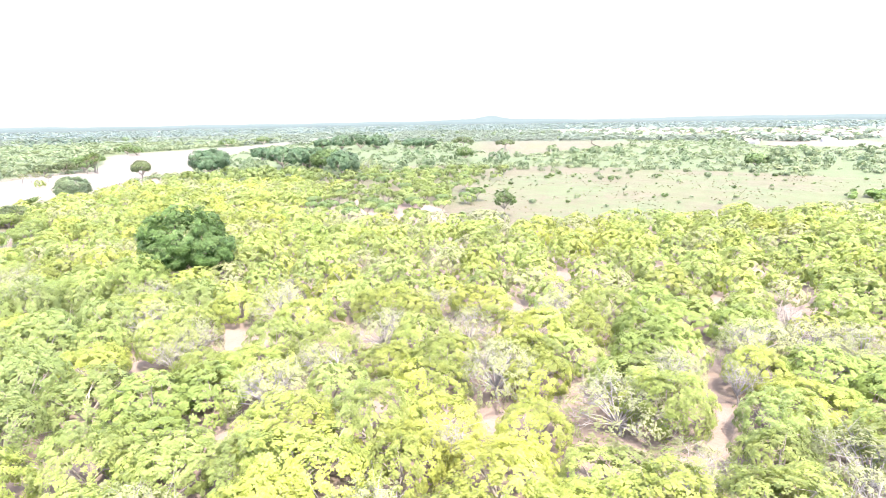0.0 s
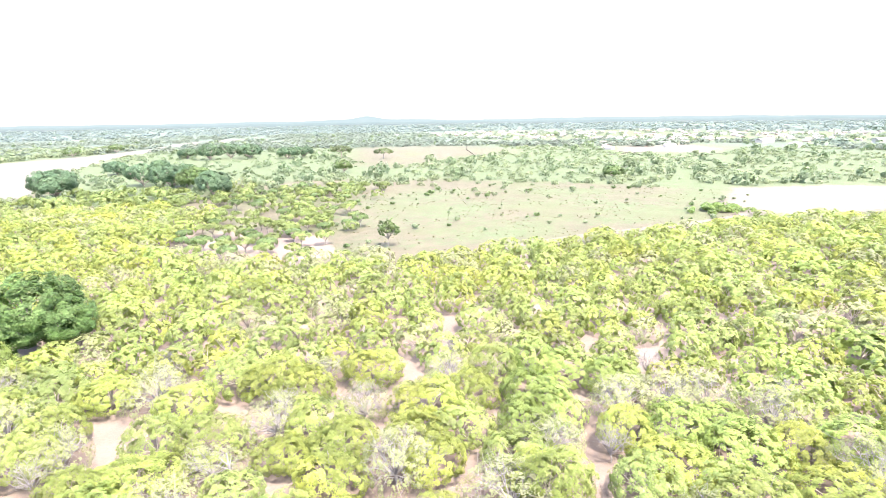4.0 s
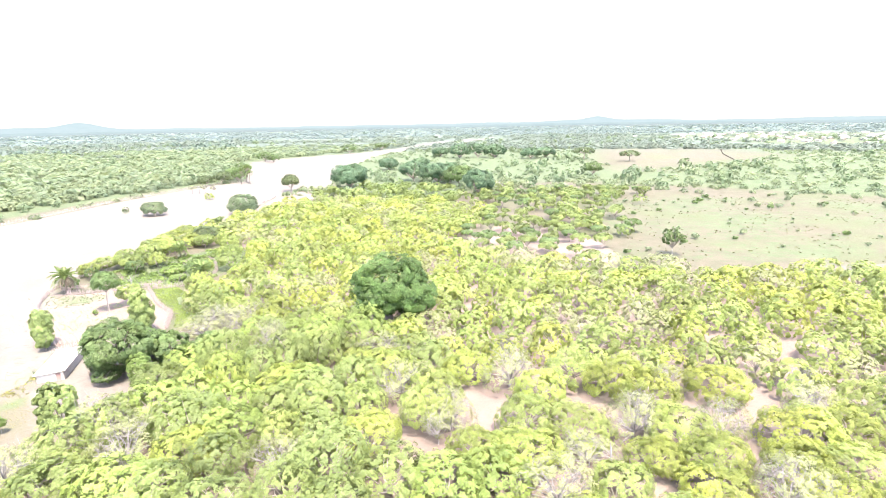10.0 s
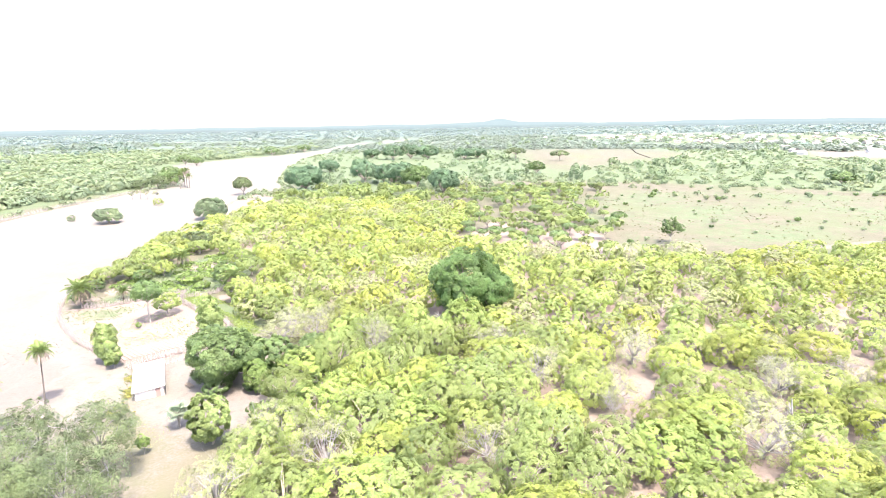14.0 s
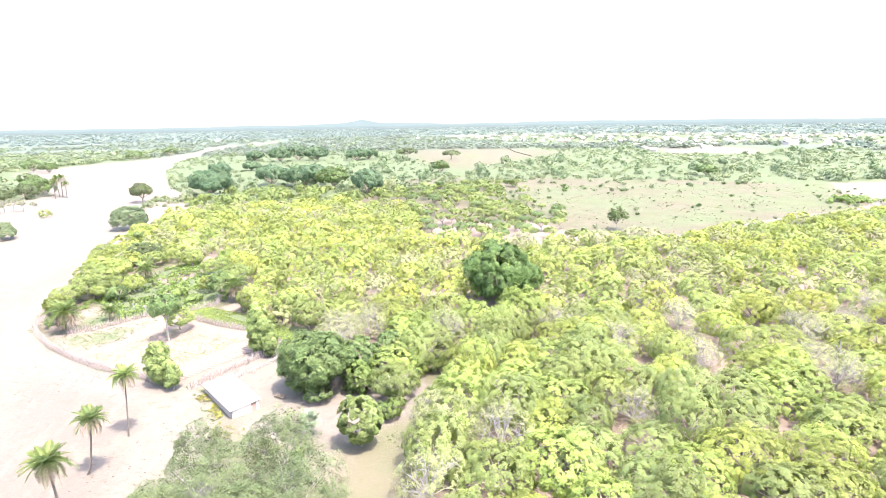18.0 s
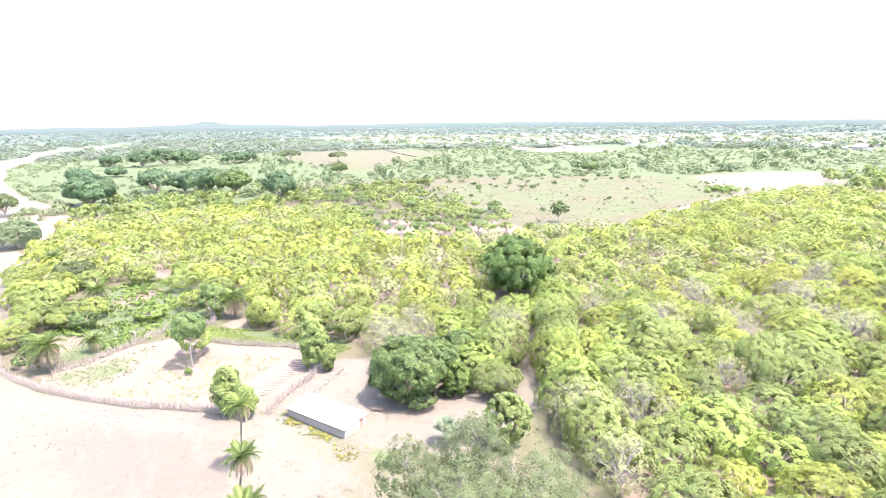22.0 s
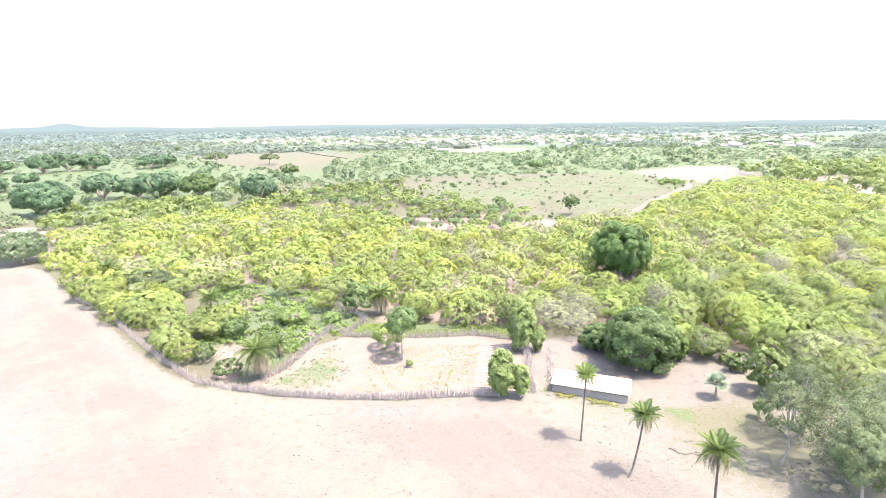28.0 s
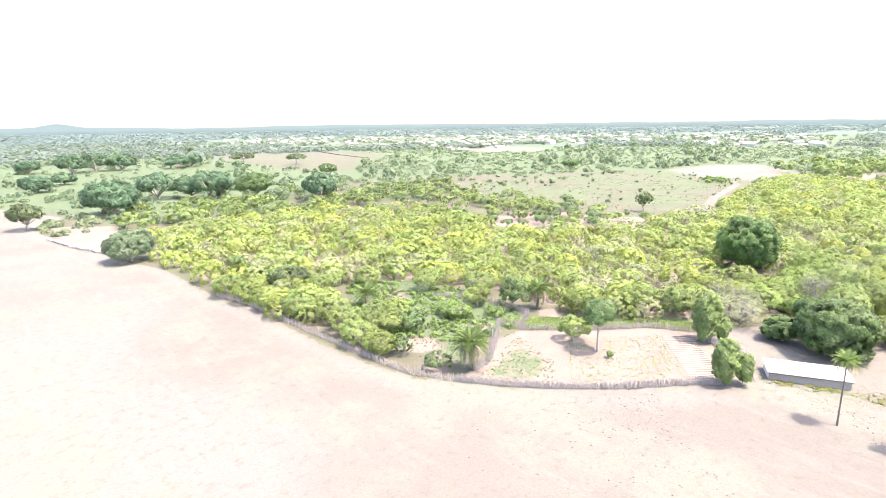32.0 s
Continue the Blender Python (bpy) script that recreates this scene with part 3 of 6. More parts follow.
def limbs(rng, C, trunk_h, r0, n, lean=0.3, sides=5, twigs=0):
    """A trunk that forks low into n crooked limbs reaching into the crown."""
    base = np.array([0, 0, -0.3])
    fork = np.array([rng.normal() * lean, rng.normal() * lean, trunk_h])
    mid = fork * 0.5 + np.array([rng.normal() * lean * 0.4, rng.normal() * lean * 0.4, 0])
    parts = [tube([base, mid, fork], [r0 * 1.25, r0, r0 * 0.85], sides + 2)]
    pick = C[rng.permutation(len(C))[:n]]
    mids = []
    for c in pick:
        m = fork * 0.5 + c * 0.5 + rng.normal(size=3) * 0.25 + np.array([0, 0, 0.25])
        mids.append(m)
        parts.append(tube([fork - np.array([0, 0, 0.2]), m, c], [r0 * 0.6, r0 * 0.38, r0 * 0.1], sides))
    for _ in range(twigs):
        k = rng.integers(n)
        f = rng.uniform(0, 0.8)
        s = mids[k] * (1 - f) + pick[k] * f
        o = s + rng.normal(size=3) * np.array([1.0, 1.0, 0.5]) + np.array([0, 0, 0.7])
        parts.append(tube([s, (s + o) / 2 + rng.normal(size=3) * 0.12, o], [r0 * 0.22, r0 * 0.16, r0 * 0.05], 3))
    return join_np(parts)


def scatter_np(rng, protos, X, Y, S, zoff=0.0):
    """Copies of (V, Q) prototypes at X, Y with sizes S, all in one pair of arrays."""
    Vs, Qs, n = [], [], 0
    which = rng.integers(len(protos), size=len(X))
    ang = rng.uniform(0, 2 * np.pi, len(X))
    Z = ground_z(X, Y) + zoff
    for k, (V, Q) in enumerate(protos):
        sel = np.where(which == k)[0]
        if not len(sel):
            continue
        c, s = np.cos(ang[sel])[:, None], np.sin(ang[sel])[:, None]
        sz = S[sel][:, None]
        W = np.stack([(V[None, :, 0] * c - V[None, :, 1] * s) * sz + X[sel][:, None], (V[None, :, 0] * s + V[None, :, 1] * c) * sz + Y[sel][:, None], V[None, :, 2] * sz + Z[sel][:, None]], -1)
        Vs.append(W.reshape(-1, 3))
        Qs.append((Q[None] + (np.arange(len(sel)) * len(V))[:, None, None]).reshape(-1, Q.shape[1]) + n)
        n += len(sel) * len(V)
    return np.concatenate(Vs), np.concatenate(Qs)


ground = build_ground()

# ---- far distance ----


def build_ridges():
    """Low wooded swells and hills that close the horizon, one behind the other; their haze is an emitted blue-grey
    glow.
    """
    rng = np.random.default_rng(11)
    az = np.radians(np.linspace(-180, 180, 1801))
    deg = np.degrees(az)

    def hump(a0, w, top):
        return top * np.exp(-((deg - a0) / w) ** 2)

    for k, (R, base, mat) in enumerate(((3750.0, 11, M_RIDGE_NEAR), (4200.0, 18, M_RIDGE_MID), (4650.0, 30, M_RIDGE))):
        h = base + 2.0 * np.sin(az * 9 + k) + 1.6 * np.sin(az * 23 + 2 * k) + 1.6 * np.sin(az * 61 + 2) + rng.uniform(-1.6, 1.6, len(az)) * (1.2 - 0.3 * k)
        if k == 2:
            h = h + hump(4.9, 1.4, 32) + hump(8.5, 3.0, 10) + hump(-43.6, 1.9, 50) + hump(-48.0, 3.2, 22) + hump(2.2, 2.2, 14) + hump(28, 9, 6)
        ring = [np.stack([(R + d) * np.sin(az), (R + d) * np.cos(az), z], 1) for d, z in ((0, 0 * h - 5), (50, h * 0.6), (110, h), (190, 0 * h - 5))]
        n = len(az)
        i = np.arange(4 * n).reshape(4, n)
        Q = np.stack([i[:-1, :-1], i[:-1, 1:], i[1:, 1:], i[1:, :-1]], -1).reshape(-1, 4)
        tagged(new("backdrop_hills", mesh_np("backdrop_hills", np.concatenate(ring), Q, [mat], True)), "backdrop of wooded hills on the horizon, haze put in as a pale blue-grey glow", "hills", kind="structure")


build_ridges()


def clump_protos(seed, n, rx, rz, z0, lobes, per, leaf, lobe_r, under=0.2, up=0.35, clump=0.3):
    return [crown(np.random.default_rng(seed + k), rx, rz, z0, lobes, per, leaf, lobe_r, under, up=up, clump=clump)[0] for k in range(n)]


def ring_points(rng, n, r0, r1, a0, a1, power=1.0):
    r = r0 + (r1 - r0) * rng.uniform(0, 1, n) ** power
    a = np.radians(rng.uniform(a0, a1, n))
    return -100 + r * np.sin(a), r * np.cos(a)



def free(polys, x, y):
    ok = np.ones(len(x), bool)
    for p in polys:
        ok &= ~inside(p, x, y)
    return ok


def build_far_woods():
    rng = np.random.default_rng(21)
    protos = clump_protos(300, 6, 7.2, 4.6, 1.6, 26, 3, 3.0, 1.6, 0.25, 1.8)
    coarse = clump_protos(310, 6, 7.4, 4.6, 1.6, 16, 2, 4.6, 1.8, 0.25, 2.2)
    x, y = ring_points(rng, 13000, 950, 3750, -62, 112, 1.25)
    ok = free([SAND, TOWN_DUST], x, y) & (patchy(x * 0.4, y, 75, 2.0) > 0.36)
    x, y = x[ok], y[ok]
    S = rng.uniform(1.0, 1.75, len(x)) * (0.75 + 0.35 * smooth(np.hypot(x, y), 1200, 3500) * 0.6)
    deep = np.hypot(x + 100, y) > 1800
    for sel, name, mat, label in ((~deep, "distant_woods", M_FAR, "bush and woodland beyond the orchards, paled with painted haze"), (deep, "horizon_woods", M_BLUE, "woodland out to the horizon, tinted blue-grey with painted haze")):
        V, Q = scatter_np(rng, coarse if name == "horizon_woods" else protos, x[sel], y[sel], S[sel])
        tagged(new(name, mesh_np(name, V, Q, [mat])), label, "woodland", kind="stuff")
    x, y = ring_points(rng, 700, 1000, 3000, -60, 110)
    ok = free([SAND, TOWN_DUST], x, y) & (patchy(x * 0.5, y, 60, 9.0) > 0.62)
    V, Q = scatter_np(rng, protos, x[ok], y[ok], rng.uniform(1.2, 2.0, ok.sum()))
    tagged(new("distant_groves", mesh_np("distant_groves", V, Q, [M_DARKFAR])), "darker haze-tinted groves of tall trees far off in the bush", "woodland", kind="stuff")
    # trees among the houses of the town
    x, y = ring_points(rng, 2600, 700, 2300, 8, 88)
    ok = inside(TOWN_DUST, x, y) & (patchy(x, y, 60, 4.0) > 0.44)
    x, y = x[ok], y[ok]
    V, Q = scatter_np(rng, protos, x, y, rng.uniform(0.5, 1.0, len(x)))
    tagged(new("town_trees", mesh_np("town_trees", V, Q, [M_FAR])), "haze-tinted green trees standing between distant houses", "trees", kind="stuff")


build_far_woods()


def build_middle_bush():
    rng = np.random.default_rng(31)
    coarse = clump_protos(330, 6, 3.6, 2.9, 0.9, 24, 3, 1.5, 0.9, 0.25, 0.9)
    protos = clump_protos(340, 6, 3.6, 2.9, 0.9, 40, 4, 1.15, 0.7, 0.25, 0.7)

    def two_tier(x, y, S, limit):
        """Fine crowns up to the limit, coarser ones past it."""
        near = np.hypot(x + 100, y - 20) < limit
        return join_np([scatter_np(rng, p, x[s], y[s], S[s]) for p, s in ((protos, near), (coarse, ~near)) if s.any()])

    # orchards west of the plain
    x, y = ring_points(rng, 8200, 230, 1150, -75, -8)
    ok = free([SAND, FAR_PATCH, MEADOW, ORCHARD, PLOT, GARDEN], x, y) & ((x < -270) | ((y > 600) & (x < -260))) & (patchy(x, y, 38, 1.0) > 0.12) & (edge_dist(SAND, x, y) > 20 + 20 * (1 - smooth(y, 260, 400)))
    x, y = x[ok], y[ok]
    V, Q = two_tier(x, y, 1.15 + 1.0 * rng.uniform(size=len(x)) ** 2.5 + 0.4 * patchy(x, y, 60, 5.0), 480)
    tagged(new("west_orchard", mesh_np("west_orchard", V, Q, [M_SCRUB])), "yellow-green orchards beyond the pale plain", "orchard", kind="stuff")
    # scrub beyond the field, to the north and east
    x, y = ring_points(rng, 8000, 190, 1000, -16, 100)
    ok = free([SAND, FAR_FIELD, FIELD, PATCH, TOWN_DUST2, MEADOW, ORCHARD, CLEARING], x, y) & ((y > 345) | (x > 190)) & (patchy(x, y, 30, 3.0) > 0.30)
    x, y = x[ok], y[ok]
    small = rng.uniform(0.35, 0.85, len(x)) * (1 + 0.5 * (rng.uniform(size=len(x)) > 0.9))
    V, Q = two_tier(x, y, small, 480)
    tagged(new("scrub", mesh_np("scrub", V, Q, [M_SCRUB])), "low green scrub and bushes beyond the open field", "scrub", kind="stuff")
    # meadow trees
    x, y = ring_points(rng, 520, 350, 900, -18, 14)
    ok = inside(MEADOW, x, y)
    x, y = x[ok], y[ok]
    V, Q = two_tier(x, y, rng.uniform(0.3, 0.9, len(x)), 600)
    tagged(new("meadow_bushes", mesh_np("meadow_bushes", V, Q, [M_MID])), "scattered green bushes on a grassy meadow", "bushes", kind="stuff")
    # grey thicket along the far bank of the plain
    x = rng.uniform(-318, -286, 30)
    y = rng.uniform(200, 470, 30)
    ok = ~inside(SAND, x, y)
    V, Q = scatter_np(rng, protos, x[ok], y[ok], rng.uniform(0.4, 0.9, ok.sum()))
    tagged(new("bank_bushes", mesh_np("bank_bushes", V, Q, [M_SCRUB])), "grey-green thicket along the bank of the plain", "bushes", kind="stuff")


build_middle_bush()

# ---- orchard ----


def orchard_points():
    rng = np.random.default_rng(5)
    step = 7.9
    gx, gy = np.meshgrid(np.arange(-185, 330, step), np.arange(-20, 332, step))
    gx = gx + (np.arange(gx.shape[0])[:, None] % 2) * step * 0.5
    x = gx.ravel() + rng.uniform(-2.1, 2.1, gx.size)
    y = gy.ravel() + rng.uniform(-2.1, 2.1, gx.size)
    ok = inside(ORCHARD, x, y) & ~inside(CLEARING, x, y) & (np.hypot(x + 58.8, y - 121) > 8.2) & (np.hypot(x + 62.5, y - 110) > 3.6)
    ok &= edge_dist(LANE, x, y, False) > 5.4
    ok &= (rng.uniform(size=len(x)) > 0.015) & (y > 8) & ~inside(THICKET, x, y)
    # gaps of open soil
    for hx, hy, r in ((13, 56, 3.7), (25, 44, 3.7), (-18, 83, 3.1), (-22, 53, 3.7), (-6, 56, 3.3), (-37, 52, 3.7), (8, 83, 3.9), (-31, 79, 3.9), (-15, 78, 3.5), (1, 82, 3.7), (24, 110, 4.1), (48, 112, 3.9), (-38, 68, 3.7), (-36, 84, 3.1), (31, 95, 3.5), (59, 149, 4.1), (11, 86, 3.5), (32, 116, 3.7)):
        ok &= np.hypot(x - hx, y - hy) > r + 0.7
    x, y = x[ok], y[ok]
    # a row along the lane and a few trees by the mango
    ex, ey = [], []
    for (x0, y0), (x1, y1) in zip(LANE, LANE[1:]):
        d = math.hypot(x1 - x0, y1 - y0)
        for k in range(int(d // 6.5) + 1):
            f = k * 6.5 / d
            ex.append(x0 + (x1 - x0) * f + (y0 - y1) / d * 5.6)
            ey.append(y0 + (y1 - y0) * f + (x1 - x0) / d * 5.6)
    for a, b in ((-78, 105), (-86, 107), (-70, 111), (-95, 109), (-102, 107), (-74, 118), (-71.5, 104.5), (-79.5, 97.5), (-85.5, 90.5), (-88.5, 98), (-92.5, 89)):
        ex.append(a)
        ey.append(b)
    ex, ey = np.array(ex), np.array(ey)
    far = np.min(np.hypot(x[:, None] - ex, y[:, None] - ey), 1) > 4.2
    return np.concatenate([x[far], ex]), np.concatenate([y[far], ey])


def build_orchard():
    rng = np.random.default_rng(6)
    x, y = orchard_points()
    order = np.argsort(np.minimum(np.hypot(x, (y - 20) * 1.0), edge_dist([(0, 20), (-80, 30), (-110, 50)], x, y, False)))
    near, rest = order[:220], order[220:]
    protos = []
    for k in range(11):
        r = np.random.default_rng(500 + k)
        kind = ("leafy", "leafy", "leafy", "leafy", "olive", "olive", "thin", "thin", "green", "dull", "dull")[k]
        thin = kind == "thin"
        e = thing("cashew_tree", (0, 0, -500), {"leafy": "spreading cashew tree with yellow-green leaves on reddish soil", "thin": "half-bare cashew tree with pale sparse leaves and grey twigs",
                                               "green": "spreading cashew tree with fresh green leaves", "dull": "tall spreading cashew tree with dull dark green leaves", "olive": "spreading cashew tree with dull olive-green leaves"}[kind], "tree", "cashew orchard")
        rx, rz = r.uniform(4.1, 4.7), r.uniform(3.4, 4.0)
        (V, Q), C = crown(r, rx, rz, 1.7, 360 if not thin else 270, 34 if not thin else 18, 0.185 if not thin else 0.15, 0.46, 0.22, 0.16, up=0.3, bulges=14, flat=0.4)
        mat = {"dull": M_OPEN, "leafy": M_CASHEW, "thin": M_PALE, "green": M_LUSH, "olive": M_OLIVE}[kind]
        part("trunk", mesh_np("cashew_trunk", *limbs(r, C, 1.0, 0.16 if not thin else 0.12, 11 if not thin else 34, 0.35, 5 if not thin else 4, 220 if thin else 12), [M_BARK if not thin else M_DEADWOOD], True), e)
        part("crown", mesh_np("cashew_crown", V, Q, [mat]), e)
        protos.append(e)
    tint = patchy(x, y, 22, 0.7)
    for i in near:
        u = rng.uniform()
        lush = any(math.hypot(x[i] - a, y[i] - b) < r for a, b, r in ((36, 79, 9), (28, 71, 7), (-33, 54, 8), (48, 58, 6), (-84, 103, 7), (-92, 88, 6)))
        green = x[i] < -46 + 8 * math.sin(y[i] / 7) and y[i] < 108
        k = 8 if (u < (0.14 if green else 0.05) or lush) else (rng.integers(6, 8) if u < 0.05 + 0.30 * (0.4 + tint[i]) else ((9, 4, 10, 10, 9, 3)[rng.integers(6)] if green else rng.integers(0, 6)))
        s = rng.uniform(1.1, 1.4) if green else rng.uniform(1.0, 1.32)
        tall = 1.3 if edge_dist(LANE, x[i], y[i], False) < 8 and x[i] > LANE[0][0] - 40 and y[i] < 104 else 1.0
        copy_thing(protos[k], pose(x[i], y[i], float(ground_z(x[i], y[i])), 0, 0, rng.uniform(0, 360)) @ Matrix.Diagonal((s * rng.uniform(0.85, 1.15), s * rng.uniform(0.85, 1.15), s * tall * rng.uniform(0.85, 1.15), 1)))
    for e in protos:
        for o in list(e.children_recursive):
            bpy.data.objects.remove(o)
        bpy.data.objects.remove(e)
    # the rest of the orchard, one mass of trees
    pick = rng.uniform(size=len(rest))
    sunny = np.exp(-((x[rest] + 95) / 55) ** 2 - ((y[rest] - 175) / 60) ** 2)
    pick = np.where(pick < 0.9, 0.9 * (pick / 0.9) ** (0.75 + 0.5 * sunny), pick)
    for name, mat, share, per, label in (("orchard_trees", M_CASHEW, (0, 0.40), 34, "yellow-green cashew trees filling the orchard"), ("thin_orchard_trees", M_PALE, (0.40, 0.55), 22, "half-bare pale cashew trees in the orchard"), ("olive_orchard_trees", M_OLIVE, (0.55, 0.90), 34, "dull olive-green cashew trees in the orchard"),
                                         ("green_orchard_trees", M_LUSH, (0.90, 1.0), 34, "fresh green cashew trees in the orchard")):
        sel = rest[(pick >= share[0]) & (pick < share[1])]
        pr = clump_protos(600 + len(name), 6, 4.5, 3.7, 1.7, 150, int(per * 0.36), 0.45, 0.52, 0.3, 0.3, 0.3)
        pf = clump_protos(620 + len(name), 6, 4.6, 3.7, 1.7, 84, int(per * 0.27), 0.70, 0.66, 0.3, 0.3, 0.3)
        back = (y[sel] > 190) | (x[sel] > 90)
        bits = [scatter_np(rng, q, x[s], y[s], rng.uniform(0.75, 1.25, len(s))) for q, s in ((pr, sel[~back]), (pf, sel[back])) if len(s)]
        V, Q = join_np(bits)
        tagged(new(name, mesh_np(name, V, Q, [mat])), label, "orchard", kind="stuff")
        tr = [limbs(np.random.default_rng(700 + k), crown_lobes(np.random.default_rng(k), 3.6, 2.4, 2.9, 30)[0], 1.1, 0.17, 7, 0.3, 3) for k in range(3)]
        V, Q = scatter_np(rng, tr, x[sel], y[sel], np.ones(len(sel)))
        tagged(new(name.replace("trees", "trunks"), mesh_np(name + "_wood", V, Q, [M_BARK])), "grey trunks and limbs under the orchard canopy", "trunks", kind="stuff")


build_orchard()

# ---- single trees ----


def tree(name, x, y, w, h, mat, label, lobes=150, per=26, leaf=0.55, under=0.6, base=0.12, trunk=None, bark=M_BARK, category="tree", group="", lean=0.3, uneven=0.13, twigs=14, lobe=None, ratio=0.55, seed=None):
    """A tree with a crown w wide whose top is h above the ground; base: where the crown begins, as a share of h."""
    rng = np.random.default_rng(seed if seed is not None else int(abs(x * 7 + y * 13)) + 1)
    e = thing(name, (x, y, float(ground_z(x, y))), label, category, group)
    z1 = h * base
    z0 = z1 + (h - z1) * (0.5 if under > 0.45 else 0.3)
    lr = lobe or w * 0.085
    (V, Q), C = crown(rng, w / 2 - lr * 0.7, h - z0 - lr * 0.6, z0, int(lobes * 1.7), int(per * 1.9), leaf * 0.6, lr * 0.72, under, uneven, 0.9, spread=0.28, clump=0.45, bulges=16, flat=0.25)
    part("trunk", mesh_np(name + "_trunk", *limbs(rng, C, max(h * base, 0.5) + 0.8, trunk or w * 0.022, 14, lean, 6, twigs), [bark], True), e)
    part("crown", mesh_np(name + "_crown", V, Q, [mat]), e)
    return e


tree("mango_tree", -58.8, 121.0, 20.0, 16.8, M_MANGO, "huge dense dark green mango tree rising above the orchard", 260, 70, 0.6, 0.95, 0.02, 0.45, lobe=1.6, uneven=0.26).matrix_basis = pose(-58.8, 121.0, float(ground_z(-58.8, 121.0)), 0, 0, 30) @ Matrix.Diagonal((1.10, 0.93, 1.04, 1.0))
tree("mango_tree", -169, 399, 31, 19.5, M_GROVE, "broad dark green mango tree beside the pale plain", 240, 24, 1.3, 0.7, 0.05, 0.6, lobe=2.4)
tree("shade_tree", -209, 378.5, 16, 13, M_ACACIA, "rounded grey-green tree alone on the pale sand", 160, 18, 0.95, 0.5, 0.15)
tree("shade_tree", -189, 277, 18.5, 12.0, M_MID, "broad grey-green tree at the edge of the plain", 190, 20, 0.9, 0.35, 0.15)
tree("shade_tree", -238.5, 268, 15.5, 8.5, M_MID, "grey-green spreading tree standing out on the sand", 140, 16, 0.9, 0.3, 0.12)
tree("small_tree", -262, 274, 5, 4, M_MID, "small grey-green bush out on the sand", 30, 14, 0.6, 0.4, 0.1)
tree("small_tree", -245, 330, 7, 5, M_OLIVE, "small yellow-green tree out on the sand", 40, 14, 0.7, 0.4, 0.1)
for x, y, w, h in ((-132, 452, 30, 18), (-107, 428, 31, 18), (-86, 409, 27, 18), (-66, 360, 23, 18.5), (-115, 440, 22, 15), (-98, 436, 24, 17)):
    tree("mango_tree", x, y, w, h, M_GROVE if x != -86 else M_BROAD, "dark rounded mango tree in a row beyond the orchard", 130, 20, 1.4, 0.6, 0.05, group="mango row", lobe=2.3)
for x, y, w, h in ((-135, 735, 34, 20), (-112, 748, 36, 21), (-88, 742, 34, 20), (-40, 712, 30, 15), (-22, 726, 28, 15), (-168, 770, 28, 14), (-185, 560, 24, 13), (-160, 610, 20, 10)):
    tree("grove_tree", x, y, w, h, M_GROVE, "dark dense tree in a far grove on the meadow", 80, 12, 2.6, 0.6, 0.03, group="far grove", lobe=2.9, twigs=0)
tree("lone_tree", 22, 196.5, 8.8, 10.4, M_BROAD, "small dark forked tree alone in the dry field", 70, 20, 0.7, 0.6, 0.18, uneven=0.45, twigs=30)
tree("spreading_tree", 19, 493, 18, 12, M_BROAD, "dark bushy tree on the scrubland", 70, 12, 1.6, 0.5, 0.05)
tree("spreading_tree", 73, 655, 26, 13, M_ACACIA, "pale spreading flat-topped tree on a far field", 70, 10, 1.8, 0.1, 0.4)
tree("spreading_tree", 25, 690, 30, 16, M_ACACIA, "pale spreading flat-topped tree on a far field", 70, 10, 1.8, 0.1, 0.4)
tree("bare_tree", -50, 372, 15, 12, M_PALE, "nearly leafless grey tree beyond the orchard", 60, 5, 0.8, 0.4, 0.2, bark=M_DEADWOOD, twigs=60)
tree("field_tree", 212, 372, 18, 10, M_BROAD, "dark bushy tree at the edge of the scrub", 70, 12, 1.4, 0.5, 0.05)

# trees of the homestead
tree("large_shade_tree", -107.6, 87.8, 15.4, 12.6, M_BROAD, "large dense green tree shading the yard behind the shed", 250, 40, 0.55, 0.95, 0.03, 0.32, lobe=1.3, uneven=0.16)
tree("leafy_tree", -136.2, 97.8, 5.2, 9.4, M_LEAFY, "tall leafy green tree before the shed by the fence", 120, 24, 0.55, 0.95, 0.03, 0.16, lobe=0.95, uneven=0.34)
tree("leafy_tree", -133.6, 95.4, 3.8, 6.2, M_LEAFY, "smaller leafy green tree leaning out beside a taller one", 70, 24, 0.55, 0.95, 0.02, 0.12, lobe=0.85, uneven=0.34)
tree("leafy_tree", -118.6, 108.2, 6.4, 11.6, M_LEAFY, "tall large-leaved green tree by the top fence", 130, 24, 0.6, 0.95, 0.03, 0.18, lobe=1.0, uneven=0.34)
tree("leafy_tree", -116.4, 105.6, 3.8, 6.0, M_LEAFY, "low large-leaved green tree by the top fence", 60, 22, 0.6, 0.95, 0.02, 0.12, lobe=0.8, uneven=0.34)
tree("plot_tree", -139.6, 121.2, 7.6, 11.6, M_BROAD, "slender tree with a high grey-green crown in the plot", 90, 26, 0.42, 0.7, 0.42, 0.18, lobe=0.9)
tree("plot_shrub", -138.4, 128.0, 8.0, 5.6, M_OLIVE, "low spreading yellow-green tree by the plot's corner", 80, 26, 0.45, 0.5, 0.12)
tree("bush", -98.6, 92.0, 8.6, 8.2, M_BROAD, "dense large-leaved green tree beside the shade tree", 90, 20, 0.95, 0.95, 0.02, group="yard bushes")
tree("bush", -92.0, 95.5, 8.2, 6.6, M_BROAD, "dense large-leaved green tree beside the lane", 80, 20, 0.95, 0.95, 0.02, group="yard bushes")
tree("bush", -99.8, 84.0, 5.4, 6.6, M_BRIGHT, "slim large-leaved green tree beside the shade tree", 60, 20, 0.85, 0.95, 0.02, group="yard bushes")
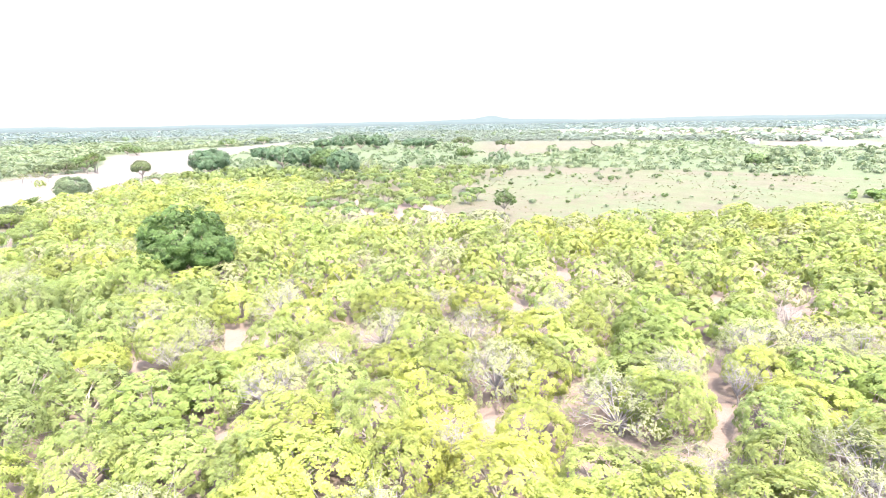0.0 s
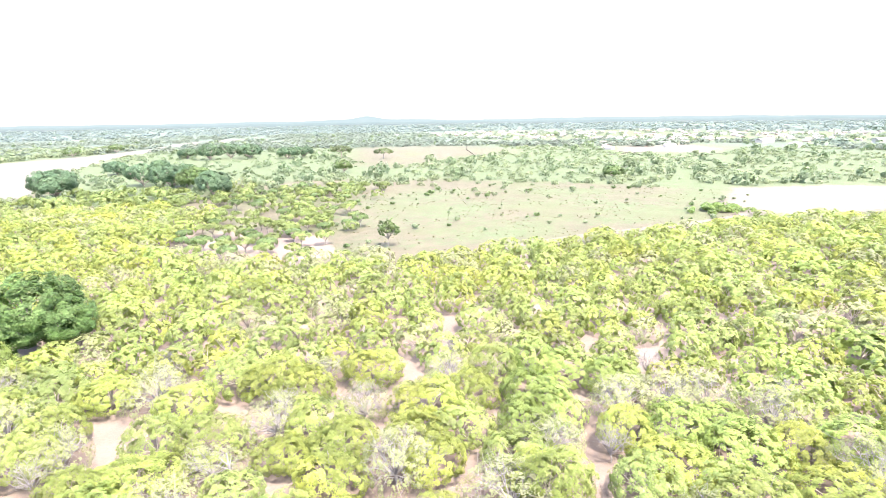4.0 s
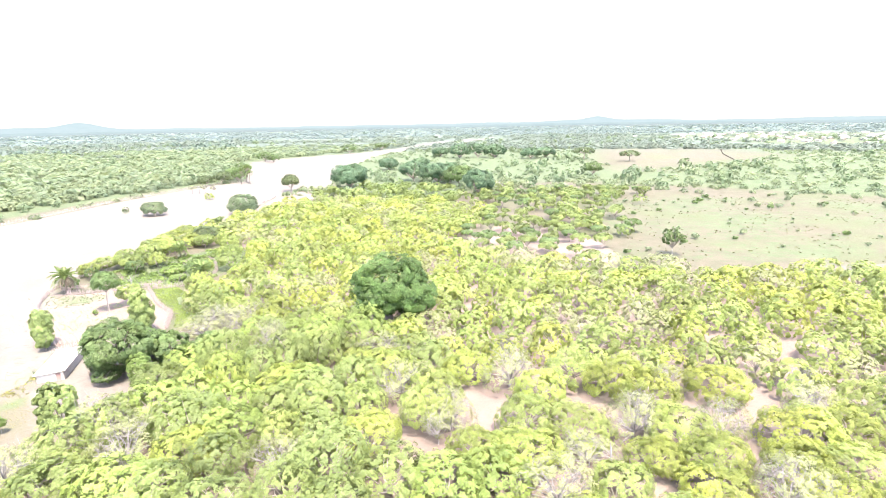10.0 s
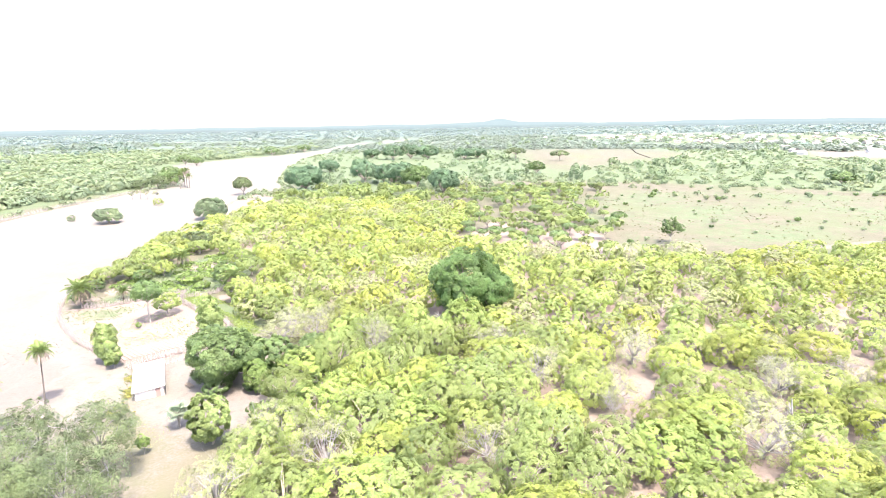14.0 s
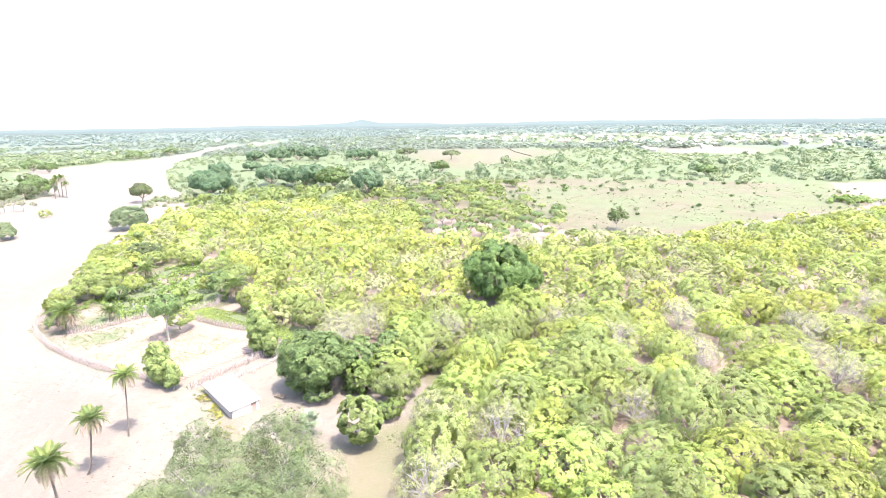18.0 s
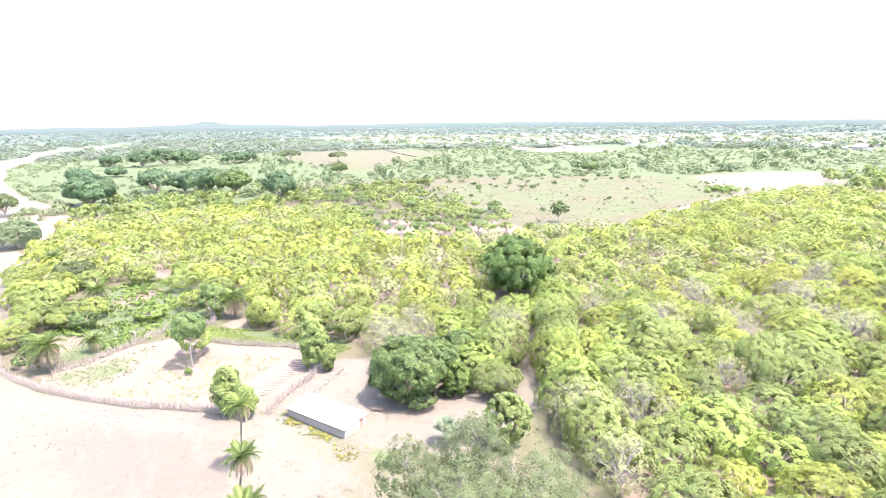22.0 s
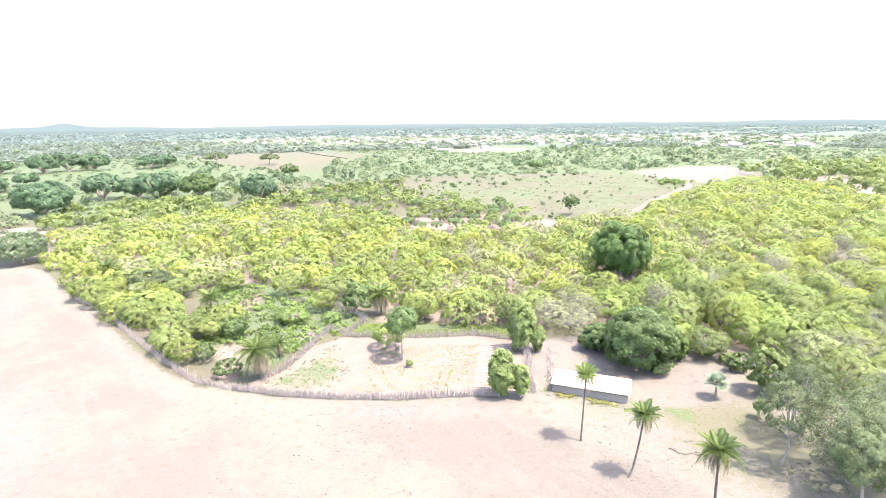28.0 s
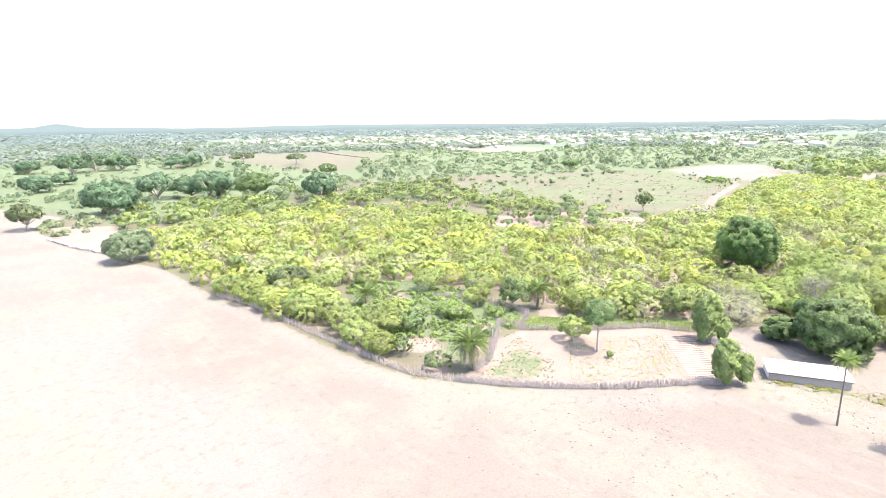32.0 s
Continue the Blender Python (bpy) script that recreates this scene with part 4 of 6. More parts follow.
tree("bush", -93.6, 81.0, 10.0, 6.2, M_OPEN, "soft feathery light green bush beside the lane", 130, 30, 0.34, 0.8, 0.02, group="yard bushes")
tree("bush", -101.4, 67.0, 7.4, 8.8, M_LEAFY, "bright green large-leaved tree by the lane", 110, 22, 0.75, 0.95, 0.02, group="yard bushes")
tree("bush", -107.2, 83.8, 6.0, 3.8, M_BROAD, "low spreading green bush before the shade tree", 60, 22, 0.42, 0.7, 0.02, group="yard bushes")
tree("bush", -90.5, 89.0, 5.5, 4.2, M_BRIGHT, "green bush tree beside the lane", 60, 22, 0.5, 0.9, 0.03, group="yard bushes")
tree("bush", -95.5, 73.5, 4.2, 3.6, M_BRIGHT, "bright green bush beside the lane", 40, 22, 0.5, 0.9, 0.03, group="yard bushes")
rng_y = np.random.default_rng(87)
YARD_EAST = [(-104, 91), (-97, 99), (-86, 99), (-82, 92), (-90, 77), (-97, 74), (-97, 82), (-102, 84)]
spots = []
while len(spots) < 20:
    x, y = rng_y.uniform(-104, -80), rng_y.uniform(72, 100)
    if inside(YARD_EAST, x, y) and edge_dist(LANE, x, y, False) > 2.6 and all(math.hypot(x - a, y - b) > 2.4 for a, b in spots):
        spots.append((x, y))
        k = rng_y.integers(3)
        tree("bush", x, y, rng_y.uniform(2.6, 4.4), rng_y.uniform(2.0, 3.6), (M_BROAD, M_BRIGHT, M_OPEN)[k], ("dark green undergrowth bush in the yard", "bright green undergrowth bush in the yard", "dull green undergrowth bush in the yard")[k], 30, 16, 0.5, 0.9, 0.02, group="yard bushes", twigs=4, seed=len(spots))
tree("bush", -86, 101, 4.0, 3.2, M_BROAD, "dark rosette of large leaves at the end of the lane", 34, 22, 0.6, 0.7, 0.02, group="yard bushes")
tree("acacia", -112.3, 59.0, 9.6, 12.4, M_ACACIA, "tall feathery grey-green acacia with bare grey limbs in the yard", 160, 28, 0.29, 0.4, 0.42, 0.16, lobe=1.1, twigs=80, bark=M_DEADWOOD, uneven=0.42, lean=0.8)
tree("acacia", -119.8, 51.0, 13.0, 12.2, M_ACACIA, "wide flat-topped feathery acacia near the palms", 230, 26, 0.29, 0.4, 0.3, 0.26, lobe=1.35, twigs=90, bark=M_DEADWOOD, uneven=0.42)
tree("acacia", -110.8, 48.5, 13.0, 12.0, M_ACACIA, "wide flat-topped feathery acacia over the yard", 230, 26, 0.29, 0.4, 0.3, 0.22, lobe=1.35, twigs=80, bark=M_DEADWOOD, uneven=0.42)
tree("acacia", -126.0, 48.5, 9.0, 10.8, M_ACACIA, "feathery acacia at the edge of the sand", 170, 36, 0.29, 0.5, 0.3, 0.18, lobe=0.9, twigs=30, uneven=0.26)
tree("acacia", -117.0, 44.5, 12.5, 11.2, M_ACACIA, "broad feathery acacia at the southern edge of the yard", 180, 30, 0.32, 0.3, 0.5, 0.22, lobe=1.2, twigs=30, uneven=0.26)
tree("thorn_tree", -121.9, 58.2, 8.4, 12.4, M_ACACIA, "tall pale thin-leaved thorn tree in the yard", 110, 24, 0.30, 0.5, 0.38, 0.12, lobe=0.8, twigs=70, bark=M_DEADWOOD, uneven=0.3, lean=0.8)
tree("sapling", -110.8, 64.8, 2.4, 3.6, M_BRIGHT, "thin green sapling in the yard", 22, 18, 0.42, 0.7, 0.25, 0.05, lobe=0.5)
tree("sapling", -140.6, 117.6, 1.8, 1.6, M_BRIGHT, "low green bush at the foot of the plot tree", 14, 16, 0.32, 0.7, 0.05, 0.04, lobe=0.4)
tree("grey_bush", -165.0, 205, 13, 7.6, M_ACACIA, "rounded grey-green bush tree among the cashews", 110, 26, 0.6, 0.6, 0.08)
tree("garden_bush", -146, 157, 10, 3.2, M_BRIGHT, "low bright green clump in the garden", 60, 26, 0.5, 0.5, 0.02)
tree("garden_bush", -139, 150, 6, 2.6, M_BRIGHT, "low bright green clump in the garden", 40, 24, 0.45, 0.5, 0.02)
tree("garden_tree", -131.5, 150, 9, 8.5, M_BROAD, "dark green tree beside the palm in the garden", 90, 26, 0.5, 0.6, 0.1)
tree("garden_tree", -160.2, 156.5, 7.0, 5.2, M_BROAD, "dark green bushy tree inside the garden", 70, 24, 0.45, 0.6, 0.05)
tree("garden_tree", -112.5, 127.5, 10.5, 8.0, M_OPEN, "broad dull green tree on the grass behind the plot", 120, 24, 0.5, 0.7, 0.05)
tree("garden_tree", -122.0, 136.5, 9.5, 7.5, M_OLIVE, "broad yellow-green tree on the grass behind the plot", 110, 24, 0.5, 0.7, 0.05)
tree("garden_tree", -108.0, 119.0, 9.0, 7.5, M_OPEN, "dull green tree behind the top fence", 110, 24, 0.5, 0.7, 0.05)
tree("bush", -106.5, 97.0, 8.4, 6.2, M_BROAD, "dense dark large-leaved bush beside the shade tree", 90, 20, 0.95, 0.95, 0.02, group="yard bushes")
tree("bush", -107.0, 98.5, 6.4, 4.6, M_BROAD, "low dark large-leaved bush at the back of the yard", 70, 20, 0.95, 0.95, 0.02, group="yard bushes")
tree("hedge_bush", -169.5, 148, 5, 4.2, M_BROAD, "green bush growing over the brush fence", 40, 22, 0.42, 0.7, 0.05)
tree("hedge_bush", -168.5, 138.5, 6, 3.2, M_BROAD, "green bush growing over the brush fence", 44, 22, 0.42, 0.7, 0.03)
for x, y, w, h in ((-173, 158, 9, 5.5), (-171, 166, 10, 6.5), (-169, 175, 10, 6.2), (-164, 160, 9, 5.5), (-174, 183, 10, 6.4), (-176, 193, 10, 6.4), (-162, 168, 8, 5), (-137, 177, 10, 6.8), (-129, 165, 10, 7.2), (-160, 196, 9, 6),
                   (-147, 193, 9, 6), (-136, 159, 8, 5.4), (-158, 165, 8, 5.5), (-168, 162, 9, 5.8), (-178, 203, 10, 6.4), (-170, 191, 9, 6), (-167, 183, 9, 6.2), (-173, 151, 8, 5), (-180, 212, 10, 6.4), (-174, 209, 9, 6.2), (-168, 200, 9, 6)):
    tree("cashew_tree", x, y, w, h, M_OLIVE if (x + y) % 3 else M_OPEN, "olive-green cashew tree at the edge of the plain", 100, 20, 0.5, 0.6, 0.06, group="cashew orchard", twigs=8)

# sparse trees of the clearing and small shrubs of the dry field
rng_f = np.random.default_rng(77)
PR_SHRUB = []
for k in range(4):
    r = np.random.default_rng(880 + k)
    (V, Q), C = crown(r, 1.0, 0.75, 0.75, 24, 16, 0.32, 0.34, 0.4)
    PR_SHRUB.append((mesh_np("shrub_stem", *limbs(r, C, 0.4, 0.05, 5, 0.1, 4), [M_BARK], True), mesh_np("shrub_leaves", V, Q, [M_SCRUB if k < 3 else M_BROAD])))


def shrub(x, y, s, label, group):
    e = thing("shrub", (x, y, float(ground_z(x, y))), label, "shrub", group, rng_f.uniform(0, 360), s)
    a, b = PR_SHRUB[rng_f.integers(4)]
    part("stem", a, e)
    part("crown", b, e)


made = 0
while made < 90:
    x, y = rng_f.uniform(0, 240), rng_f.uniform(182, 355)
    if inside(FIELD, x, y) and math.hypot(x - 23, y - 197) > 9:
        shrub(x, y, rng_f.uniform(0.5, 1.5) * (1.3 if y > 300 else 1), "low dry green shrub in the open field", "field shrubs")
        made += 1
made = 0
PR_OPEN = []
for k in range(3):
    r = np.random.default_rng(980 + k)
    (V, Q), C = crown(r, 3.0, 1.6, 3.2, 44, 34, 0.42, 0.75, 0.1)
    PR_OPEN.append((mesh_np("open_trunk", *limbs(r, C, 1.6, 0.16, 9, 0.2, 5), [M_BARK], True), mesh_np("open_crown", V, Q, [M_OPEN if k else M_BROAD])))
spots = []
while made < 90:
    x, y = (rng_f.uniform(-60, 4), rng_f.uniform(176, 256)) if made < 20 else (rng_f.uniform(-64, 60), rng_f.uniform(176, 370))
    lim = 7.5 if y > 255 else 6.2
    if (inside(CLEARING, x, y) or (y > 225 and not inside(ORCHARD, x, y) and not (inside(FIELD, x, y) and x > 18))) and all(math.hypot(x - a, y - b) > lim for a, b in spots):
        spots.append((x, y))
        s = rng_f.uniform(0.8, 1.3)
        e = thing("cashew_tree", (x, y, float(ground_z(x, y))), "separate cashew tree on bare pinkish soil", "tree", "open orchard", rng_f.uniform(0, 360), s)
        a, b = PR_OPEN[rng_f.integers(3)]
        part("trunk", a, e)
        part("crown", b, e)
        made += 1

for x, y, w, h in ((-288, 440, 20, 13), (-293, 424, 18, 11), (-297, 452, 22, 13), (-300, 410, 14, 9), (-330, 520, 20, 12), (-395, 690, 24, 14), (-372, 668, 20, 12), (-340, 870, 26, 15), (-312, 960, 26, 15)):
    tree("bank_tree", x, y, w, h, M_BROAD if w > 19 else M_ACACIA, "grey-green tree on the far bank of the plain", 70, 14, 1.3, 0.5, 0.05, group="bank trees")

# more of the open orchard, further back
rng_o = np.random.default_rng(78)
x, y = rng_o.uniform(-64, 150, 420), rng_o.uniform(225, 380, 420)
edge = -14 + 0.22 * (y - 225) + 10 * np.sin(y * 0.06)
ok = ~inside(ORCHARD, x, y) & (rng_o.uniform(size=420) < np.clip(1.1 - (x - edge) / 28, 0.0, 1)) & (patchy(x, y, 12, 2.0) > 0.34)
pr = clump_protos(640, 4, 3.4, 2.6, 2.6, 30, 14, 0.7, 0.75, 0.3)
V, Q = scatter_np(rng_o, pr, x[ok], y[ok], rng_o.uniform(0.65, 1.2, ok.sum()))
x2, y2 = rng_o.uniform(-178, -45, 150), rng_o.uniform(318, 400, 150)
ok2 = ~inside(ORCHARD, x2, y2) & ~inside(TAN_FIELD, x2, y2) & (patchy(x2, y2, 14, 4.0) > 0.4)
V, Q = join_np([(V, Q), scatter_np(rng_o, pr, x2[ok2], y2[ok2], rng_o.uniform(0.7, 1.5, ok2.sum()))])
tagged(new("open_orchard", mesh_np("open_orchard", V, Q, [M_OPEN])), "scattered green orchard trees on pale ground", "orchard", kind="stuff")

rng_e = np.random.default_rng(79)
x, y = rng_e.uniform(150, 430, 300), rng_e.uniform(40, 225, 300)
ok = soft_in(THICKET, x, y, 45) > rng_e.uniform(0.35, 0.95, 300)
pr = clump_protos(650, 4, 4.2, 3.6, 3.6, 26, 16, 0.95, 1.2, 0.4)
V, Q = scatter_np(rng_e, pr, x[ok], y[ok], rng_e.uniform(0.8, 1.5, ok.sum()))
tagged(new("thicket", mesh_np("thicket", V, Q, [M_OPEN])), "dense yellow-green thicket east of the orchard", "thicket", kind="stuff")
x, y = ring_points(rng_e, 1500, 330, 1500, -60, 95)
ok = free([SAND, FIELD, PATCH, FAR_FIELD, ORCHARD, CLEARING, TAN_FIELD, TOWN_DUST2], x, y) & ((y > 380) | (x > 260) | (x < -300)) & (patchy(x, y, 70, 6.0) > 0.3) & (edge_dist(SAND, x, y) > 22)
pr = clump_protos(660, 5, 4.4, 4.6, 2.2, 30, 4, 1.6, 1.1, 0.4, 0.3)
V, Q = scatter_np(rng_e, pr, x[ok], y[ok], 0.6 + 0.9 * rng_e.uniform(size=ok.sum()) ** 2)
tagged(new("scattered_trees", mesh_np("scattered_trees", V, Q, [M_MID])), "rounded green trees scattered over the far bush", "trees", kind="stuff")
x, y = rng_e.normal(186, 7, 40), rng_e.normal(226, 5, 40)
pr = clump_protos(670, 3, 1.8, 1.2, 1.0, 14, 12, 0.6, 0.6, 0.4)
V, Q = scatter_np(rng_e, pr, x, y, rng_e.uniform(0.7, 1.4, 40))
tagged(new("field_thicket", mesh_np("field_thicket", V, Q, [M_BRIGHT])), "low green bushes beside the pale clearing", "bushes", kind="stuff")

# ---- palms ----


def frond_mesh(rng, length, mat, droop, blades=30, width=0.6):
    """A feather frond: an arched midrib with two rows of narrow blades."""
    k = 9
    t = np.linspace(0, 1, k)
    P = np.stack([length * t * (1 - 0.22 * droop * t), np.zeros(k), length * (0.34 * t - (0.35 + 0.62 * droop) * t * t)], 1)
    parts = [tube(P, 0.05 * (1.1 - t), 4)]
    tb = np.repeat(np.linspace(0.12, 0.99, blades), 2)
    side = np.tile([1.0, -1.0], blades)
    C = np.stack([np.interp(tb, t, P[:, i]) for i in range(3)], 1)
    L = width * length * 0.42 * np.sin(np.pi * (0.12 + 0.8 * tb)) * rng.uniform(0.85, 1.1, len(tb))
    tip = C + np.stack([L * 0.55, side * L, -0.35 * L * rng.uniform(0.4, 1.3, len(tb))], 1)
    w = 0.055
    V = np.stack([C - [w, 0, 0], C + [w, 0, 0], (C + tip) / 2 + np.array([w, 0, 0.05]), tip], 1).reshape(-1, 3)
    parts.append((V, np.arange(len(V)).reshape(-1, 4)))
    V, Q = join_np(parts)
    return mesh_np("frond", V, Q, [mat])


RNG_P = np.random.default_rng(41)
FRONDS = {d: [frond_mesh(RNG_P, 2.9, M_FROND, d) for _ in range(2)] for d in (0.35, 0.8, 1.3)}
DRY = [frond_mesh(RNG_P, 2.6, M_DRYFROND, 1.2, 20) for _ in range(2)]


def palm(x, y, h, top_dx, top_dy, label, size=1.0, n=26, dry=9, r=0.15, bend=1.6):
    e = thing("palm_tree", (x, y, float(ground_z(x, y))), label, "palm tree", "palms")
    t = np.linspace(0, 1, 9)
    P = np.stack([top_dx * t ** bend, top_dy * t ** bend, h * t - 0.2 * (1 - t)], 1)
    part("trunk", mesh_np("palm_trunk", *tube(P, r * (1.25 - 0.4 * t + 0.25 * np.exp(-t * 14)), 9), [M_PALMBARK], True), e)
    for k in range(n + dry):
        tier = k / n
        d = 0.35 if tier < 0.4 else (0.8 if tier < 0.75 else 1.3)
        ob = part("frond", (FRONDS[d][k % 2] if k < n else DRY[k % 2]), e, "" if k < n else "hanging dry brown frond")
        pitch = -66 + 58 * tier if k < n else 22
        s = size * RNG_P.uniform(0.85, 1.12)
        ob.matrix_basis = pose(top_dx, top_dy, h, 0, pitch + RNG_P.uniform(-7, 7), k * 137.5 + RNG_P.uniform(-9, 9)) @ Matrix.Diagonal((s, s, s, 1))
    return e


palm(-137.15, 80.4, 10.3, 0.75, 0.15, "tall slender palm leaning over its own shadow on sand", 0.85, r=0.115, bend=0.9)
palm(-140.0, 71.0, 8.7, 1.9, -0.7, "slender palm with a crooked foot and bright green fronds on sand", 0.85, r=0.125, bend=0.55)
palm(-139.0, 60.2, 8.8, -0.5, 0.0, "slender palm with a full drooping crown on sand", 1.0, 28, 12)
palm(-164.3, 132.6, 5.2, -0.2, 0.6, "date palm with drooping dry fronds at the fence corner", 1.45, 26, 16, 0.24)
palm(-158.1, 177.7, 3.4, 0.2, 0, "low palm with wide green fronds in the garden", 1.35, 24, 6, 0.2)
palm(-157.4, 140.3, 2.4, 0.1, 0, "small young palm inside the brush fence", 0.95, 18, 6, 0.18)
palm(-127.5, 146.0, 5.0, 0, 0, "palm with a skirt of dry fronds beside a garden tree", 1.35, 24, 18, 0.26)
palm(-172.0, 226.0, 4.0, 0, 0, "low palm among cashew trees at the plain's edge", 1.5, 22, 6, 0.2)

palm(-272, 428, 13.5, 0.6, 0, "tall thin palm on the far bank of the plain", 1.3, 16, 10, 0.22)
palm(-276, 433, 12.5, -0.4, 0, "tall thin palm on the far bank of the plain", 1.3, 16, 10, 0.22)
palm(-268, 424, 9.5, 0.2, 0, "thin palm on the far bank of the plain", 1.2, 16, 8, 0.2)
palm(-274, 421, 11.0, 0.3, 0.4, "thin palm on the far bank of the plain", 1.2, 16, 8, 0.2)
for px, py, ph in ((-268, 360, 7.5), (-273, 361, 8.0), (-277, 358, 6.8), (-264, 364, 5.6)):
    tree("bare_tree", px, py, ph * 0.8, ph, M_PALE, "scraggly grey half-bare tree out on the pale plain", 26, 8, 0.6, 0.4, 0.45, 0.14, bark=M_DEADWOOD, twigs=30, lean=0.9, uneven=0.4)


def fan_palm(x, y, h):
    rng = np.random.default_rng(5)
    e = thing("fan_palm", (x, y, float(ground_z(x, y))), "small grey-green fan palm in the yard", "palm tree")
    t = np.linspace(0, 1, 6)
    part("trunk", mesh_np("fan_trunk", *tube(np.stack([0 * t, 0 * t, h * t - 0.1], 1), 0.16 + 0.05 * t, 8), [M_BARK], True), e)
    a = np.linspace(-2.2, 2.2, 15)
    V, Q = [], []
    for k, b in enumerate(a):
        d = np.array([math.cos(b), math.sin(b), 0.0])
        o = np.array([-math.sin(b), math.cos(b), 0.0]) * 0.11
        c = np.array([1.0, 0, 0.0])
        V += [c, c + d * 0.6 + o, c + d * 1.25 + [0, 0, -0.12], c + d * 0.6 - o]
        Q.append([4 * k, 4 * k + 1, 4 * k + 2, 4 * k + 3])
    sv, sq = tube([[0, 0, 0], [0.5, 0, 0.06], [1.0, 0, 0]], [0.03, 0.025, 0.02], 4)
    me = mesh_np("fan_leaf", *join_np([(np.array(V), np.array(Q)), (sv, sq)]), [M_FAN])
    for k in range(16):
        ob = part("fan_leaf", me, e)
        ob.matrix_basis = pose(0, 0, h, rng.uniform(-25, 25), -70 + 85 * k / 15, k * 137.5)


fan_palm(-109.0, 72.4, 2.8)

# ---- shed ----


def box_np(x0, x1, y0, y1, z0, z1, bevel=0.0):
    bm = bmesh.new()
    bmesh.ops.create_cube(bm, size=1.0)
    for v in bm.verts:
        v.co = Vector((x0 + (v.co.x + 0.5) * (x1 - x0), y0 + (v.co.y + 0.5) * (y1 - y0), z0 + (v.co.z + 0.5) * (z1 - z0)))
    if bevel:
        bmesh.ops.bevel(bm, geom=bm.edges[:], offset=bevel, segments=1, affect="EDGES")
    return bm


def bm_mesh(name, bm, mat):
    me = bpy.data.meshes.new(name)
    bm.to_mesh(me)
    bm.free()
    me.materials.append(mat)
    return me


def prism_mesh(name, pts, x0, x1, mat):
    """A flat outline in the y-z plane drawn out from x0 to x1."""
    bm = bmesh.new()
    a = [bm.verts.new((x0, y, z)) for y, z in pts]
    b = [bm.verts.new((x1, y, z)) for y, z in pts]
    n = len(pts)
    bm.faces.new(a[::-1])
    bm.faces.new(b)
    for i in range(n):
        bm.faces.new((a[i], a[(i + 1) % n], b[(i + 1) % n], b[i]))
    bmesh.ops.recalc_face_normals(bm, faces=bm.faces[:])
    return bm_mesh(name, bm, mat)


def corrugated(name, width, y0, z0, y1, z1, mat, pitch=0.16, amp=0.022):
    n = int(width / pitch * 4)
    xs = np.linspace(0, width, n + 1)
    zz = amp * np.sin(xs / pitch * 2 * np.pi)
    rows = []
    for f in (0, 0.5, 1):
        rows.append(np.stack([xs, np.full(n + 1, y0 + (y1 - y0) * f), z0 + (z1 - z0) * f + zz], 1))
    V = np.concatenate(rows + [r - [0, 0, 0.012] for r in rows])
    i = np.arange(6 * (n + 1)).reshape(6, n + 1)
    top = [np.stack([i[k, :-1], i[k, 1:], i[k + 1, 1:], i[k + 1, :-1]], -1) for k in (0, 1)]
    bot = [np.stack([i[k, :-1], i[k + 1, :-1], i[k + 1, 1:], i[k, 1:]], -1) for k in (3, 4)]
    rim = [np.stack([i[0, :-1], i[3, :-1], i[3, 1:], i[0, 1:]], -1), np.stack([i[2, :-1], i[2, 1:], i[5, 1:], i[5, :-1]], -1)]
    return mesh_np(name, V, np.concatenate(top + bot + rim), [mat], True)


